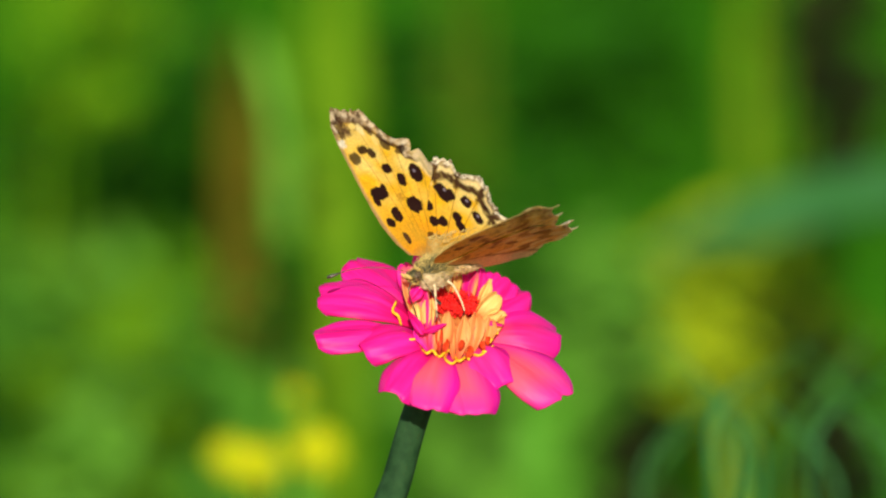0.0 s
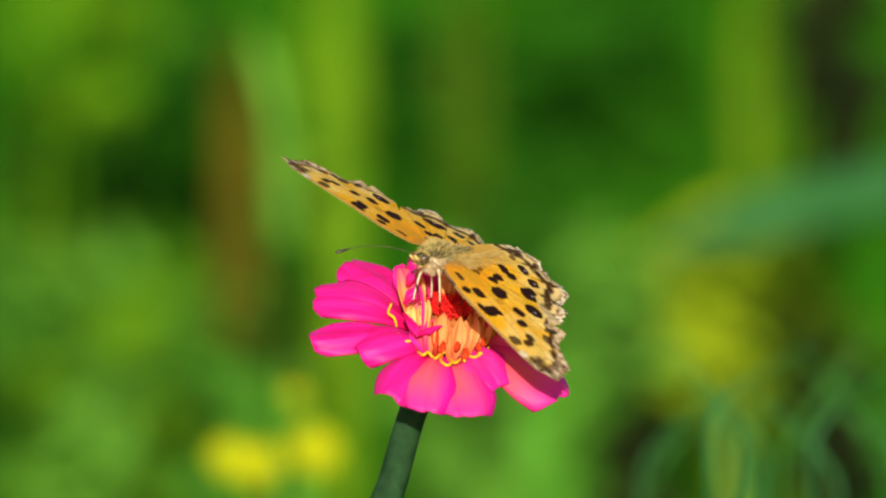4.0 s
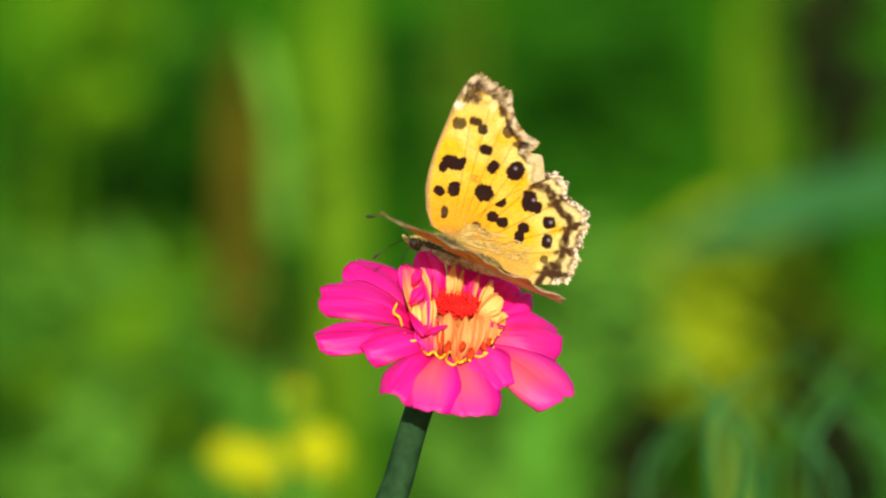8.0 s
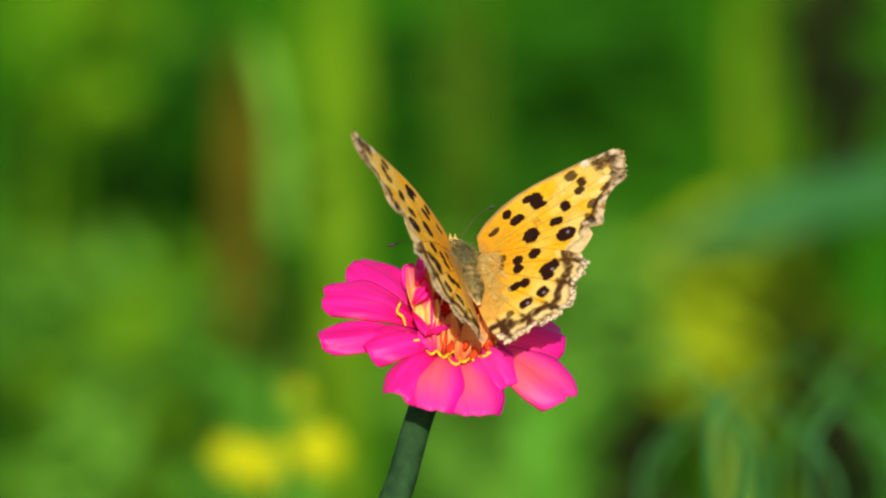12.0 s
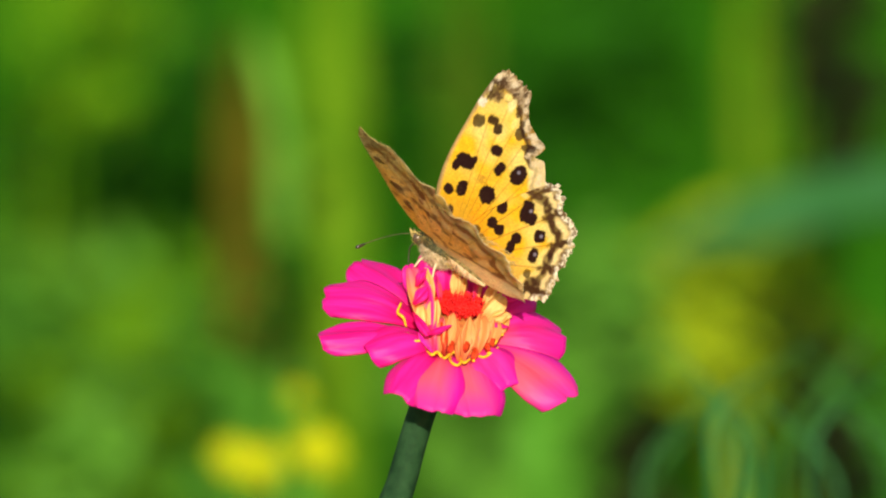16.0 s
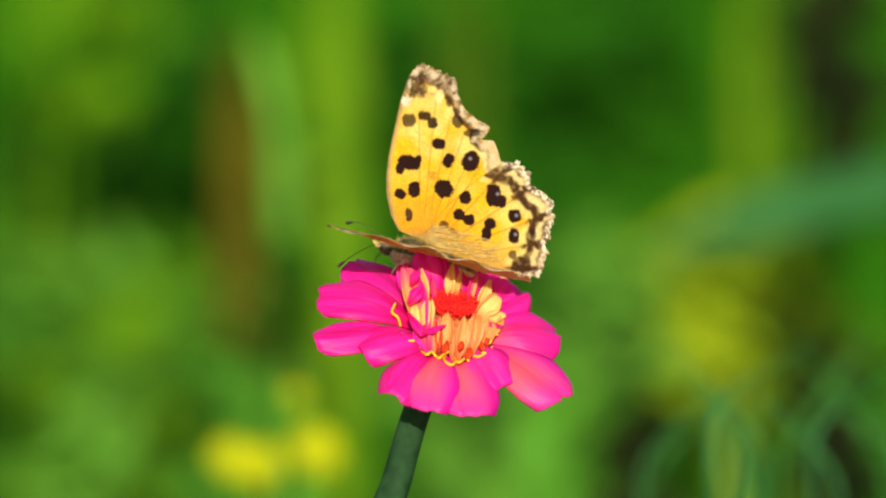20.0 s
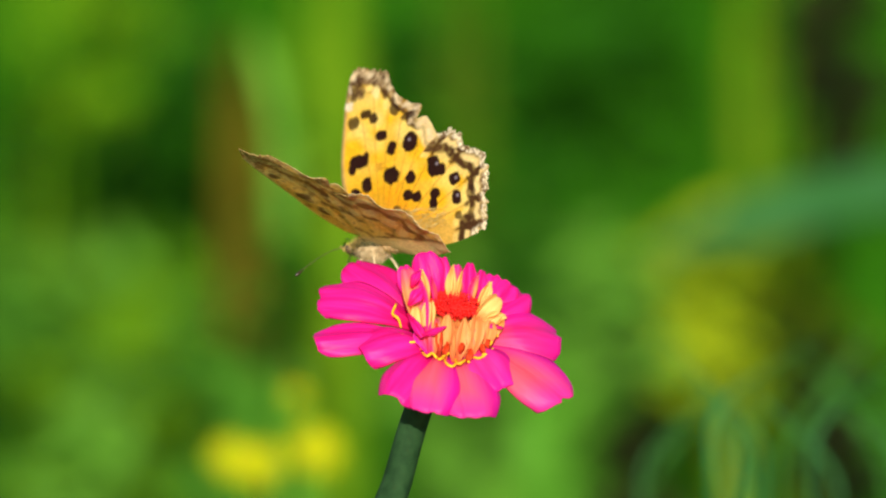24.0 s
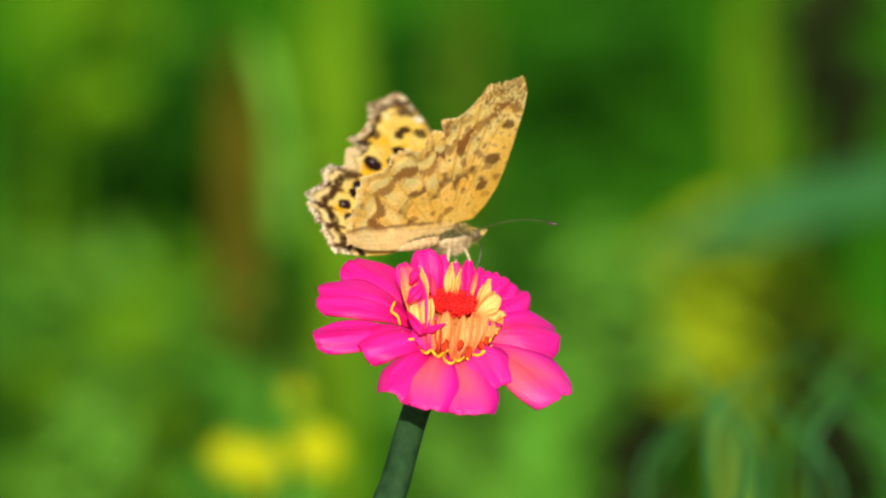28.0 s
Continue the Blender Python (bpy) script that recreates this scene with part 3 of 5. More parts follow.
def build_zinnia():
    z = thing("zinnia", Matrix.Translation(ROOT), "magenta pink zinnia in full bloom on a hairy green stem", "flower")
    base = on_head(790, 606, -22)
    path = curve_through([Vector((0, 0, -0.03)), Vector((0.001, -0.003, 0.2)), Vector((0.004, -0.009, 0.42)), Vector((0.012, -0.014, 0.53)), spot(673, 960, -12) - ROOT, spot(705, 850, -10) - ROOT, spot(740, 730, -8) - ROOT, base - ROOT], 10)
    n = len(path)
    v, f = tube(path, [UNIT * (27 - 4 * (i / n) ** 2 + (6 * max(0, i - n + 6) / 6)) + 0.0006 * (1 - i / n) for i in range(n)], 14)
    part("stem", put_mesh("stem", v, f, STEM), z)
    # green cup of bracts under the petals
    c = base - ROOT
    turn = Matrix((FLAT_X, FLAT_Y, NORMAL)).transposed().to_4x4()
    v, f = ball((0, 0, 0), (UNIT * 30, UNIT * 84, UNIT * 84), 12, 20, 0.08)
    part("receptacle", put_mesh("receptacle", v, f, BRACT), z, at=Matrix.Translation(c) @ turn @ Matrix.Rotation(radians(-90), 4, "Y"))
    # ray petals: root, tip, width, arch, cup, lobes, lift of the tip
    rays = [
        (722, 548, 620, 466, 104, 14, 10, 1.0, 6, 0, MAGENTA), (724, 570, 562, 522, 104, 26, 16, 1.7, 6, -4, MAGENTA),
        (728, 604, 557, 600, 82, 16, 10, 1.6, -2, 0, MAGENTA), (764, 618, 636, 616, 104, 24, 16, 1.2, 8, 6, MAGENTA),
        (764, 626, 696, 704, 92, 22, 16, 1.3, 2, 0, MAGENTA), (782, 630, 758, 728, 94, 26, 14, 1.4, 6, 0, SALMON),
        (810, 628, 842, 737, 116, 20, 16, 1.6, 2, 0, SALMON), (834, 620, 900, 684, 106, 26, 12, 1.2, 12, 0, BLUSH),
        (852, 612, 1002, 708, 122, 24, 16, 1.5, 4, 0, SALMON), (856, 600, 993, 598, 120, 28, 14, 1.4, 2, 0, BLUSH),
        (850, 574, 922, 514, 104, 16, 14, 1.5, 24, 0, MAGENTA),
        (775, 552, 742, 500, 84, 8, 10, 1.2, 0, 0, MAGENTA), (825, 552, 858, 500, 90, 8, 10, 1.2, 0, 0, MAGENTA),
    ]
    for i, (x0, y0, x1, y1, w, arch, cp, lobes, lift, roll, mat) in enumerate(rays):
        x0, y0 = x0 + (800 - x0) * 0.3, y0 + (594 - y0) * 0.3
        me = petal_mesh(on_head(x0, y0, -4), on_head(x1, y1 + 0.75 * lift, lift), w, arch, cp, lobes, mat, i + 1, roll)
        part("ray_petal", me, z, {SALMON: "faded salmon pink petal", BLUSH: "magenta petal with a coral foot"}.get(mat, ""))
    # inner florets: foot and tip in the sheet with the lift of each, width, arch, cup, how pointed, colour
    rng = random.Random(11)
    centre = on_head(800, 592)
    florets = [
        # the standing ring behind the disc
        (742, 548, 6, 714, 468, 58, 44, 6, 8, 0.2, MAGENTA), (774, 545, 6, 752, 443, 84, 62, 10, 12, 0.1, MAGENTA), (786, 545, 6, 786, 452, 76, 46, 8, 10, 0.3, MAGENTA),
        (806, 545, 4, 810, 466, 62, 36, 8, 8, 0.2, SALMON), (828, 546, 6, 834, 462, 68, 34, 6, -10, 0.35, MAGENTA), (844, 550, 6, 856, 476, 60, 30, 8, 8, 0.3, MAGENTA),
        (856, 552, 4, 878, 484, 52, 46, 8, 8, 0.1, MAGENTA), (866, 560, 4, 906, 500, 46, 56, 8, 10, 0.0, MAGENTA),
        (760, 542, 34, 748, 474, 92, 20, 4, -8, 0.5, CREAM), (772, 540, 34, 766, 486, 84, 12, 3, -6, 0.5, SALMON), (799, 538, 30, 804, 466, 90, 24, 4, -10, 0.7, CREAM),
        (808, 536, 30, 820, 478, 78, 13, 3, -8, 0.6, CREAM), (834, 545, 28, 848, 484, 74, 18, 4, -8, 0.5, ROSY), (846, 550, 28, 872, 496, 72, 26, 4, -10, 0.6, CREAM),
        (842, 562, 30, 886, 524, 64, 40, 8, -14, 0.2, CREAM), (844, 580, 24, 898, 556, 44, 28, 6, -12, 0.4, CREAM), (850, 572, 36, 892, 578, 44, 12, 4, 6, 0.4, MAGENTA),
        # the tall folded one with its rosy teeth
        (752, 616, 20, 722, 470, 96, -48, 8, -12, 0.2, ROSY), (730, 506, 88, 746, 476, 104, 22, 4, 8, 0.6, MAGENTA), (726, 538, 78, 750, 508, 96, 28, 4, 6, 0.4, MAGENTA),
        (748, 596, 34, 738, 540, 70, 28, 6, -10, 0.3, CREAM), (762, 600, 30, 764, 530, 72, 28, 5, -12, 0.2, CREAM),
        (724, 552, 66, 752, 594, 52, 18, 4, 8, 0.1, MAGENTA), (744, 592, 54, 792, 576, 58, 16, 3, 8, 0.6, MAGENTA), (760, 622, 22, 748, 576, 46, 36, 6, -10, 0.2, SALMON),
        # the peach ones before the disc
        (770, 626, 22, 774, 560, 58, 26, 5, -10, 0.3, ROSY), (780, 632, 20, 776, 570, 52, 20, 5, 8, 0.4, RED), (788, 634, 18, 794, 552, 60, 34, 9, -14, 0.5, PEACH), (804, 638, 18, 798, 572, 46, 22, 6, -10, 0.3, PEACH),
        (812, 638, 18, 826, 558, 62, 34, 8, -12, 0.7, PEACH), (828, 636, 16, 822, 584, 40, 24, 6, -12, 0.4, PEACH), (834, 632, 18, 846, 556, 58, 40, 9, -14, 0.5, PEACH),
        (848, 630, 16, 852, 576, 42, 26, 6, -10, 0.3, ROSY), (858, 618, 18, 870, 564, 50, 34, 6, -10, 0.4, PEACH), (868, 606, 18, 892, 562, 40, 20, 5, -10, 0.4, CREAM),
    ]
    for i, (x0, y0, h0, x1, y1, h1, w, arch, cp, point, mat) in enumerate(florets):
        me = petal_mesh(at_sheet(x0, y0, h0), at_sheet(x1, y1, h1), w, arch, cp, 1.3, mat, 40 + i, rng.uniform(-22, 22), -AHEAD, point)
        part("floret", me, z, {MAGENTA: "upright magenta floret", CREAM: "rolled cream floret", PEACH: "rolled peach floret", ROSY: "peach floret with rosy edge", RED: "orange-red floret"}.get(mat, "half-rolled pink floret"))
    # short red tubes that show between the peach florets
    for i, (x, y) in enumerate(((788, 616), (795, 610), (822, 606), (816, 612), (830, 628), (838, 622), (858, 614), (866, 606))):
        foot = at_sheet(x + rng.uniform(-2, 2), y + 12, 28)
        tip = at_sheet(x + rng.uniform(-4, 4), y - 8, 42)
        part("small_floret", petal_mesh(foot, tip, rng.uniform(9, 13), 3, 4, 1.0, RED, 130 + i, rng.uniform(-40, 40), -AHEAD, 0.4), z, "short orange-red floret")
    # the cone that carries the disc
    v, f = ball((0, 0, 0), (UNIT * 52, UNIT * 52, UNIT * 34), 10, 18, 0.12)
    part("flower_cone", put_mesh("flower_cone", v, f, CONE), z, at=Matrix.Translation(centre - ROOT) @ turn)
    # scarlet disc of tiny tubes
    disc = at_sheet(803, 542, 36)
    pieces = [ball((0, 0, 0), (UNIT * 40, UNIT * 32, UNIT * 8), 8, 18, 0.15)]
    for i in range(240):
        r = 46 * math.sqrt((i + 0.5) / 240) * rng.uniform(0.94, 1.04)
        g = i * 2.39996
        x, y = r * math.cos(g) * UNIT, r * math.sin(g) * UNIT * 0.78 * (1 + 0.06 * math.sin(3 * g))
        h = UNIT * (7 * math.sqrt(max(0, 1 - (r / 48) ** 2)))
        hi = UNIT * rng.uniform(1, 10)
        pieces.append(tube([Vector((x, y, h - 2 * UNIT)), Vector((x * 1.05, y * 1.05, h + hi * 0.7)), Vector((x * 1.1, y * 1.1, h + hi))], [UNIT * 1.7, UNIT * 2.1, UNIT * 1.2], 5))
    v, f = merged(*pieces)
    part("flower_disc", put_mesh("flower_disc", v, f, SCARLET), z, "scarlet tufted disc", at=Matrix.Translation(disc - ROOT) @ turn)
    # yellow curling stigmas at the foot of each ray
    curls = [
        [(748, 620), (758, 627), (767, 622), (775, 631)], [(772, 626), (780, 633), (790, 625), (797, 622)], [(786, 628), (792, 640), (803, 645), (811, 637)],
        [(806, 632), (814, 641), (826, 634), (832, 638)], [(830, 640), (840, 630), (850, 631), (868, 622)], [(850, 634), (858, 624), (866, 626), (874, 614)],
        [(862, 616), (870, 606), (877, 594), (884, 592)], [(704, 602), (714, 596), (724, 603), (738, 602)], [(712, 578), (707, 562), (697, 553), (703, 536)],
        [(730, 590), (724, 596), (714, 590), (706, 596)], [(884, 588), (880, 578), (888, 572), (884, 566)],
    ]
    for i, line in enumerate(curls):
        pts = [at_sheet(x, y, 12 + 16 * (k > 0) + rng.uniform(0, 5)) for k, (x, y) in enumerate(line)]
        path = [q - ROOT for q in curve_through(pts, 4)]
        v, f = tube(path, [UNIT * (2.0 + 0.7 * math.sin(3.1 * j / len(path))) for j in range(len(path))], 6)
        part("stigma", put_mesh("stigma", v, f, POLLEN), z, "thin yellow stigma")
    return z


zinnia = build_zinnia()


# ---- the butterfly ----
MM = 0.001
FORE = [(1.97, -0.04), (2.71, 3.3), (5.01, 4.95), (8.45, 6.2), (11.2, 6.6), (13.87, 6.72), (16.7, 6.66), (19.39, 6.5), (23.4, 6.3), (26.83, 5.75), (28.6, 5.0), (29.56, 3.85), (29.1, 1.6), (28.75, 0.16), (28.3, -2.05), (26.1, -2.83), (24.0, -4.12), (22.6, -6.2), (21.6, -8.95), (20.6, -8.6), (19.5, -7.7), (19.65, -9.9), (18.6, -10.5), (17.5, -11.0), (16.2, -11.5), (13.24, -8.35), (8.6, -4.42), (4.34, -1.82)]
HIND = [(2.22, -0.0), (7.75, -1.58), (12.8, -3.78), (16.24, -6.97), (17.1, -10.7), (17.77, -13.3), (16.4, -15.5), (14.2, -16.4), (13.6, -18.5), (12.85, -20.8), (11.3, -20.1), (9.4, -21.0), (8.2, -20.6), (7.09, -21.06), (5.9, -20.6), (4.89, -21.3), (2.93, -21.0), (0.6, -20.4), (-0.4, -18.6), (-1.2, -15.6), (-1.6, -12.3), (-1.5, -7.3), (-1.0, -2.94), (-0.09, -0.91)]
# dark marks of the upper side: out, forward, half sizes out and forward, slant in degrees, how dark
FORE_SPOTS = [(13.83, 3.3, 1.2, 1.95, -6, 1), (12.7, 4.6, 1.0, 0.8, 0, 1), (14.6, 1.9, 0.75, 0.6, 0, 1), (8.6, 3.95, 0.8, 1.0, -20, 1), (9.7, 1.78, 1.4, 1.05, 12, 1), (5.55, 2.0, 1.1, 0.6, 12, 1), (10.65, -3.02, 1.5, 1.55, 0, 1), (15.23, -3.02, 1.25, 0.95, -15, 1), (17.62, -1.03, 0.95, 1.15, 0, 1), (15.79, -6.65, 1.8, 1.5, -12, 1), (20.5, 4.4, 1.1, 1.25, 25, 0.86), (21.65, 2.0, 0.8, 1.15, 0, 0.95), (20.75, 0.55, 0.95, 0.85, 20, 0.95), (21.7, -3.5, 1.1, 0.95, 30, 0.85), (20.3, -6.1, 0.7, 1.4, 20, 0.85)]
HIND_SPOTS = [(10.2, -6.14, 1.15, 1.05, 20, 1), (7.25, -5.75, 0.95, 1.0, 0, 1), (6.8, -7.5, 1.0, 1.0, 20, 1), (5.05, -3.6, 0.7, 0.85, 0, 0.84), (4.4, -5.3, 0.45, 0.8, -20, 0.75), (11.5, -10.6, 1.95, 1.3, 14, 1), (10.9, -11.9, 1.15, 1.0, 0, 1), (6.9, -11.0, 0.95, 1.0, 15, 1), (5.2, -10.75, 1.3, 0.85, 10, 1), (9.04, -14.6, 1.15, 1.1, 20, 1), (5.94, -15.2, 1.35, 0.9, 10, 1), (2.9, -15.6, 0.75, 0.65, 0, 0.8), (6.9, -18.2, 0.95, 0.5, 10, 0.7)]
# middles of the cells between the veins, in degrees
FORE_CELLS = (-34, -27, -20.5, -13.8, -6.5, 0.5, 6.5, 12.5)
HIND_CELLS = (-14, -25, -37, -52, -63, -75, -88, -101)


def soft(a, b, x):
    t = np.clip((x - a) / (b - a), 0, 1)
    return t * t * (3 - 2 * t)


def grain_at(p, q, scale, seed):
    return np.array([noise.noise((a * scale, b * scale, seed)) for a, b in zip(p, q)])


def over(base, colour, mask):
    return base * (1 - mask[:, None]) + np.array(colour)[None, :] * mask[:, None]


def cells(p, q, fore):
    """Where a place lies across its cell: 0 in the middle, 1 on the vein; and the number of the cell."""
    g = np.degrees(np.arctan2(q + 1.0, p + 1.5))
    mids = np.array(FORE_CELLS if fore else HIND_CELLS, dtype=float)
    d = np.abs(g[:, None] - mids[None])
    which = d.argmin(1)
    near = np.sort(d, 1)
    return np.clip(2 * near[:, 0] / (near[:, 0] + near[:, 1]), 0, 1), which


def veins(p, q, fore):
    """Thin veins that fan out from the root between the cells."""
    out = np.zeros(len(p))
    mids = FORE_CELLS if fore else HIND_CELLS
    for a in [(u + v) / 2 for u, v in zip(mids, mids[1:])]:
        d = np.abs((p + 1.5) * math.sin(radians(a)) - (q + 1.0) * math.cos(radians(a)))
        out = np.maximum(out, soft(0.16, 0.05, d) * ((p + 1.5) * math.cos(radians(a)) + (q + 1.0) * math.sin(radians(a)) > 0))
    return out


def upper_side(p, q, edge, fore):
    """Golden yellow with dark spots, tan fur at the root and a ragged brown and cream border."""
    n1, n2, n5 = grain_at(p, q, 0.35, 1.5), grain_at(p, q, 1.1, 7.5), grain_at(p, q, 2.6, 17.5)
    r = np.hypot(p, q)
    across, which = cells(p, q, fore)
    gold, pale, orange = (0.97, 0.53, 0.018), (0.98, 0.73, 0.20), (0.90, 0.36, 0.012)
    umber, dark, cream, fringe = (0.17, 0.085, 0.032), (0.075, 0.032, 0.013), (0.92, 0.74, 0.42), (0.70, 0.53, 0.31)
    col = np.tile(np.array(gold), (len(p), 1))
    col = over(col, pale, np.clip(0.45 + 1.1 * n1, 0, 1) * soft(8, 19, r) * 0.9)
    col = over(col, orange, np.clip(0.6 + n1, 0, 1) * (1 - soft(5, 12, r)) * 0.75)
    col = over(col, (0.33, 0.14, 0.02), veins(p, q, fore) * soft(4, 9, r) * (0.45 if fore else 0.6))
    if fore:
        col = over(col, (0.55, 0.36, 0.15), (1 - soft(0.25, 1.0, np.abs(costa(p, q)))) * 0.85)
        col = over(col, (0.30, 0.19, 0.09), (1 - soft(0.1, 0.45, np.abs(costa(p, q)))) * 0.6)
        col = over(col, (0.48, 0.30, 0.09), (1 - soft(2.0, 4.5, r)) * 0.8)
        # dusky mark between the round spot and the fork of the veins
        col = over(col, (0.45, 0.18, 0.02), soft(1.0, 0.5, np.hypot((p - 12.4) / 0.9, (q + 0.7) / 0.9) + 0.5 * n5) * 0.55)
        # the hind lobe of the border is pale, the rest grey-brown with paler streaks
        lobe = soft(-7.2, -8.6, q) * soft(20.6, 19.4, p)
        wave = edge + 0.5 * n1 - 0.35 * (1 - across)
        col = over(col, (0.95, 0.78, 0.40), soft(3.2, 2.2, edge) * lobe * 0.8)
        col = over(col, umber, soft(1.9, 1.3, wave) * np.clip(0.95 + 0.5 * n2, 0, 1) * (1 - 0.75 * lobe))
        col = over(col, dark, soft(2.0, 1.7, wave) * soft(1.1, 1.4, wave) * (1 - 0.6 * lobe) * 0.85)
        col = over(col, fringe, soft(1.3, 0.8, edge) * np.clip(0.25 + 2.4 * n5, 0, 1) * 0.9)
        col = over(col, (0.82, 0.64, 0.38), soft(1.0, 0.65, np.hypot((edge - 1.0) / 0.6, across * 1.3) + 0.7 * n5) * 0.75)
        tip = soft(24.4, 25.6, p + 0.35 * (q - 2) * 0.6 + n2 * 0.9)
        col = over(col, (0.24, 0.14, 0.065), tip * np.clip(0.75 + 0.7 * n2, 0, 1))
        col = over(col, dark, tip * soft(1.6, 1.0, np.hypot((p - 26.2) / 1.1, q - 4.2) + n5) * 0.75)
        col = over(col, fringe, tip * soft(2.2, 1.0, edge) * np.clip(0.2 + 2.6 * n5 + 0.8 * n2, 0, 1) * 0.9)
    else:
        col = over(col, (0.72, 0.44, 0.09), (1 - soft(1.2, 4.6, p - 0.12 * (q + 8))) * 0.85)
        col = over(col, (0.46, 0.31, 0.10), (1 - soft(2, 6.5, r)) * 0.7)
        col = over(col, (0.62, 0.43, 0.16), soft(1.2, 0.2, edge) * (1 - soft(0.5, 2.5, p)) * 0.7)
        # border from inside: yellow moons, a dark scalloped band, cream moons, a ragged pale fringe
        wave = edge + 0.3 * n1 + 0.55 * across - 0.25
        col = over(col, (0.98, 0.72, 0.22), soft(4.6, 4.0, wave) * soft(0.95, 0.6, across) * 0.8)
        col = over(col, dark, soft(3.5, 3.0, wave) * np.clip(0.95 + 0.6 * n2, 0, 1))
        col = over(col, dark, soft(4.2, 3.4, edge) * soft(0.72, 0.95, across + 0.3 * n5) * 0.9)
        col = over(col, (0.93, 0.70, 0.30), soft(2.2, 1.8, wave) * soft(0.82, 0.5, across + 0.6 * n2))
        col = over(col, umber, soft(1.35, 1.0, wave) * np.clip(0.75 + n2, 0, 1))
        col = over(col, (0.94, 0.82, 0.60), soft(0.95, 0.6, edge) * np.clip(0.55 + 1.9 * n5, 0, 1))
        front = soft(-5.0, -7.5, q) * soft(-13.5, -11, q) * soft(12.0, 14.0, p)
        col = over(col, umber, front * soft(5.0, 3.5, edge) * np.clip(0.2 + 1.8 * n2, 0, 1) * 0.8)
    for a, b, s, t, slant, deep in (FORE_SPOTS if fore else HIND_SPOTS):
        c, w = math.cos(radians(slant)), math.sin(radians(slant))
        dp, dq = p - a, q - b
        d = (np.abs((c * dp + w * dq) / s) ** 2.6 + np.abs((c * dq - w * dp) / t) ** 2.6) ** (1 / 2.6) + n2 * 0.10 + n5 * 0.14
        col = over(col, (0.032, 0.011, 0.008), soft(1.04, 0.86, d) * deep)
    # blue-grey scales in the larger border spots
    for a, b in (((16.2, -6.5),) if fore else ((11.9, -11.2), (9.2, -14.9), (6.2, -15.4))):
        col = over(col, (0.42, 0.34, 0.40), soft(0.42, 0.12, np.hypot(p - a, q - b)) * 0.75)
    if fore:
        for a, b, s, t, c in ((23.4, 5.35, 0.75, 0.9, (0.93, 0.82, 0.60)), (25.1, 0.1, 1.15, 0.72, (0.96, 0.76, 0.32)), (26.0, 1.45, 0.6, 0.85, (0.96, 0.70, 0.20)), (23.3, 3.2, 0.8, 1.5, (0.97, 0.66, 0.13)), (23.0, -1.8, 1.1, 0.6, (0.96, 0.70, 0.20))):
            col = over(col, c, soft(1.15, 0.85, np.hypot((p - a) / s, (q - b) / t) + n5 * 0.3))
        # dark and pale blots of the worn border
        for a, b, s, t in ((24.9, 4.5, 0.8, 0.7), (27.4, 3.6, 0.9, 0.8), (26.9, 0.5, 0.7, 0.5), (24.7, -1.5, 0.9, 0.55), (25.3, 2.9, 0.45, 0.7), (23.2, -3.2, 0.8, 0.6), (27.6, -1.2, 0.6, 0.4)):
            col = over(col, dark, soft(1.2, 0.75, np.hypot((p - a) / s, (q - b) / t) + n5 * 0.7) * 0.8)
        for a, b, s, t in ((28.3, 1.6, 0.5, 0.6), (28.3, 4.5, 0.6, 0.4), (26.9, -2.0, 0.6, 0.4), (25.4, -2.6, 0.5, 0.5), (23.9, -3.9, 0.6, 0.4), (22.3, -6.0, 0.45, 0.8), (21.4, -7.9, 0.4, 0.7), (26.2, 5.3, 0.7, 0.3)):
            col = over(col, (0.86, 0.70, 0.46), soft(1.2, 0.75, np.hypot((p - a) / s, (q - b) / t) + n5 * 0.6) * 0.8)
    dust = np.clip(0.4 - 1.2 * n1 + 0.8 * n5, 0, 1) * (1 - soft(5, 12, r)) * 0.30
    col = over(col, (0.30, 0.16, 0.05), dust)
    return np.clip(col * (1 + 0.10 * n2 + 0.10 * n5)[:, None], 0, 1)


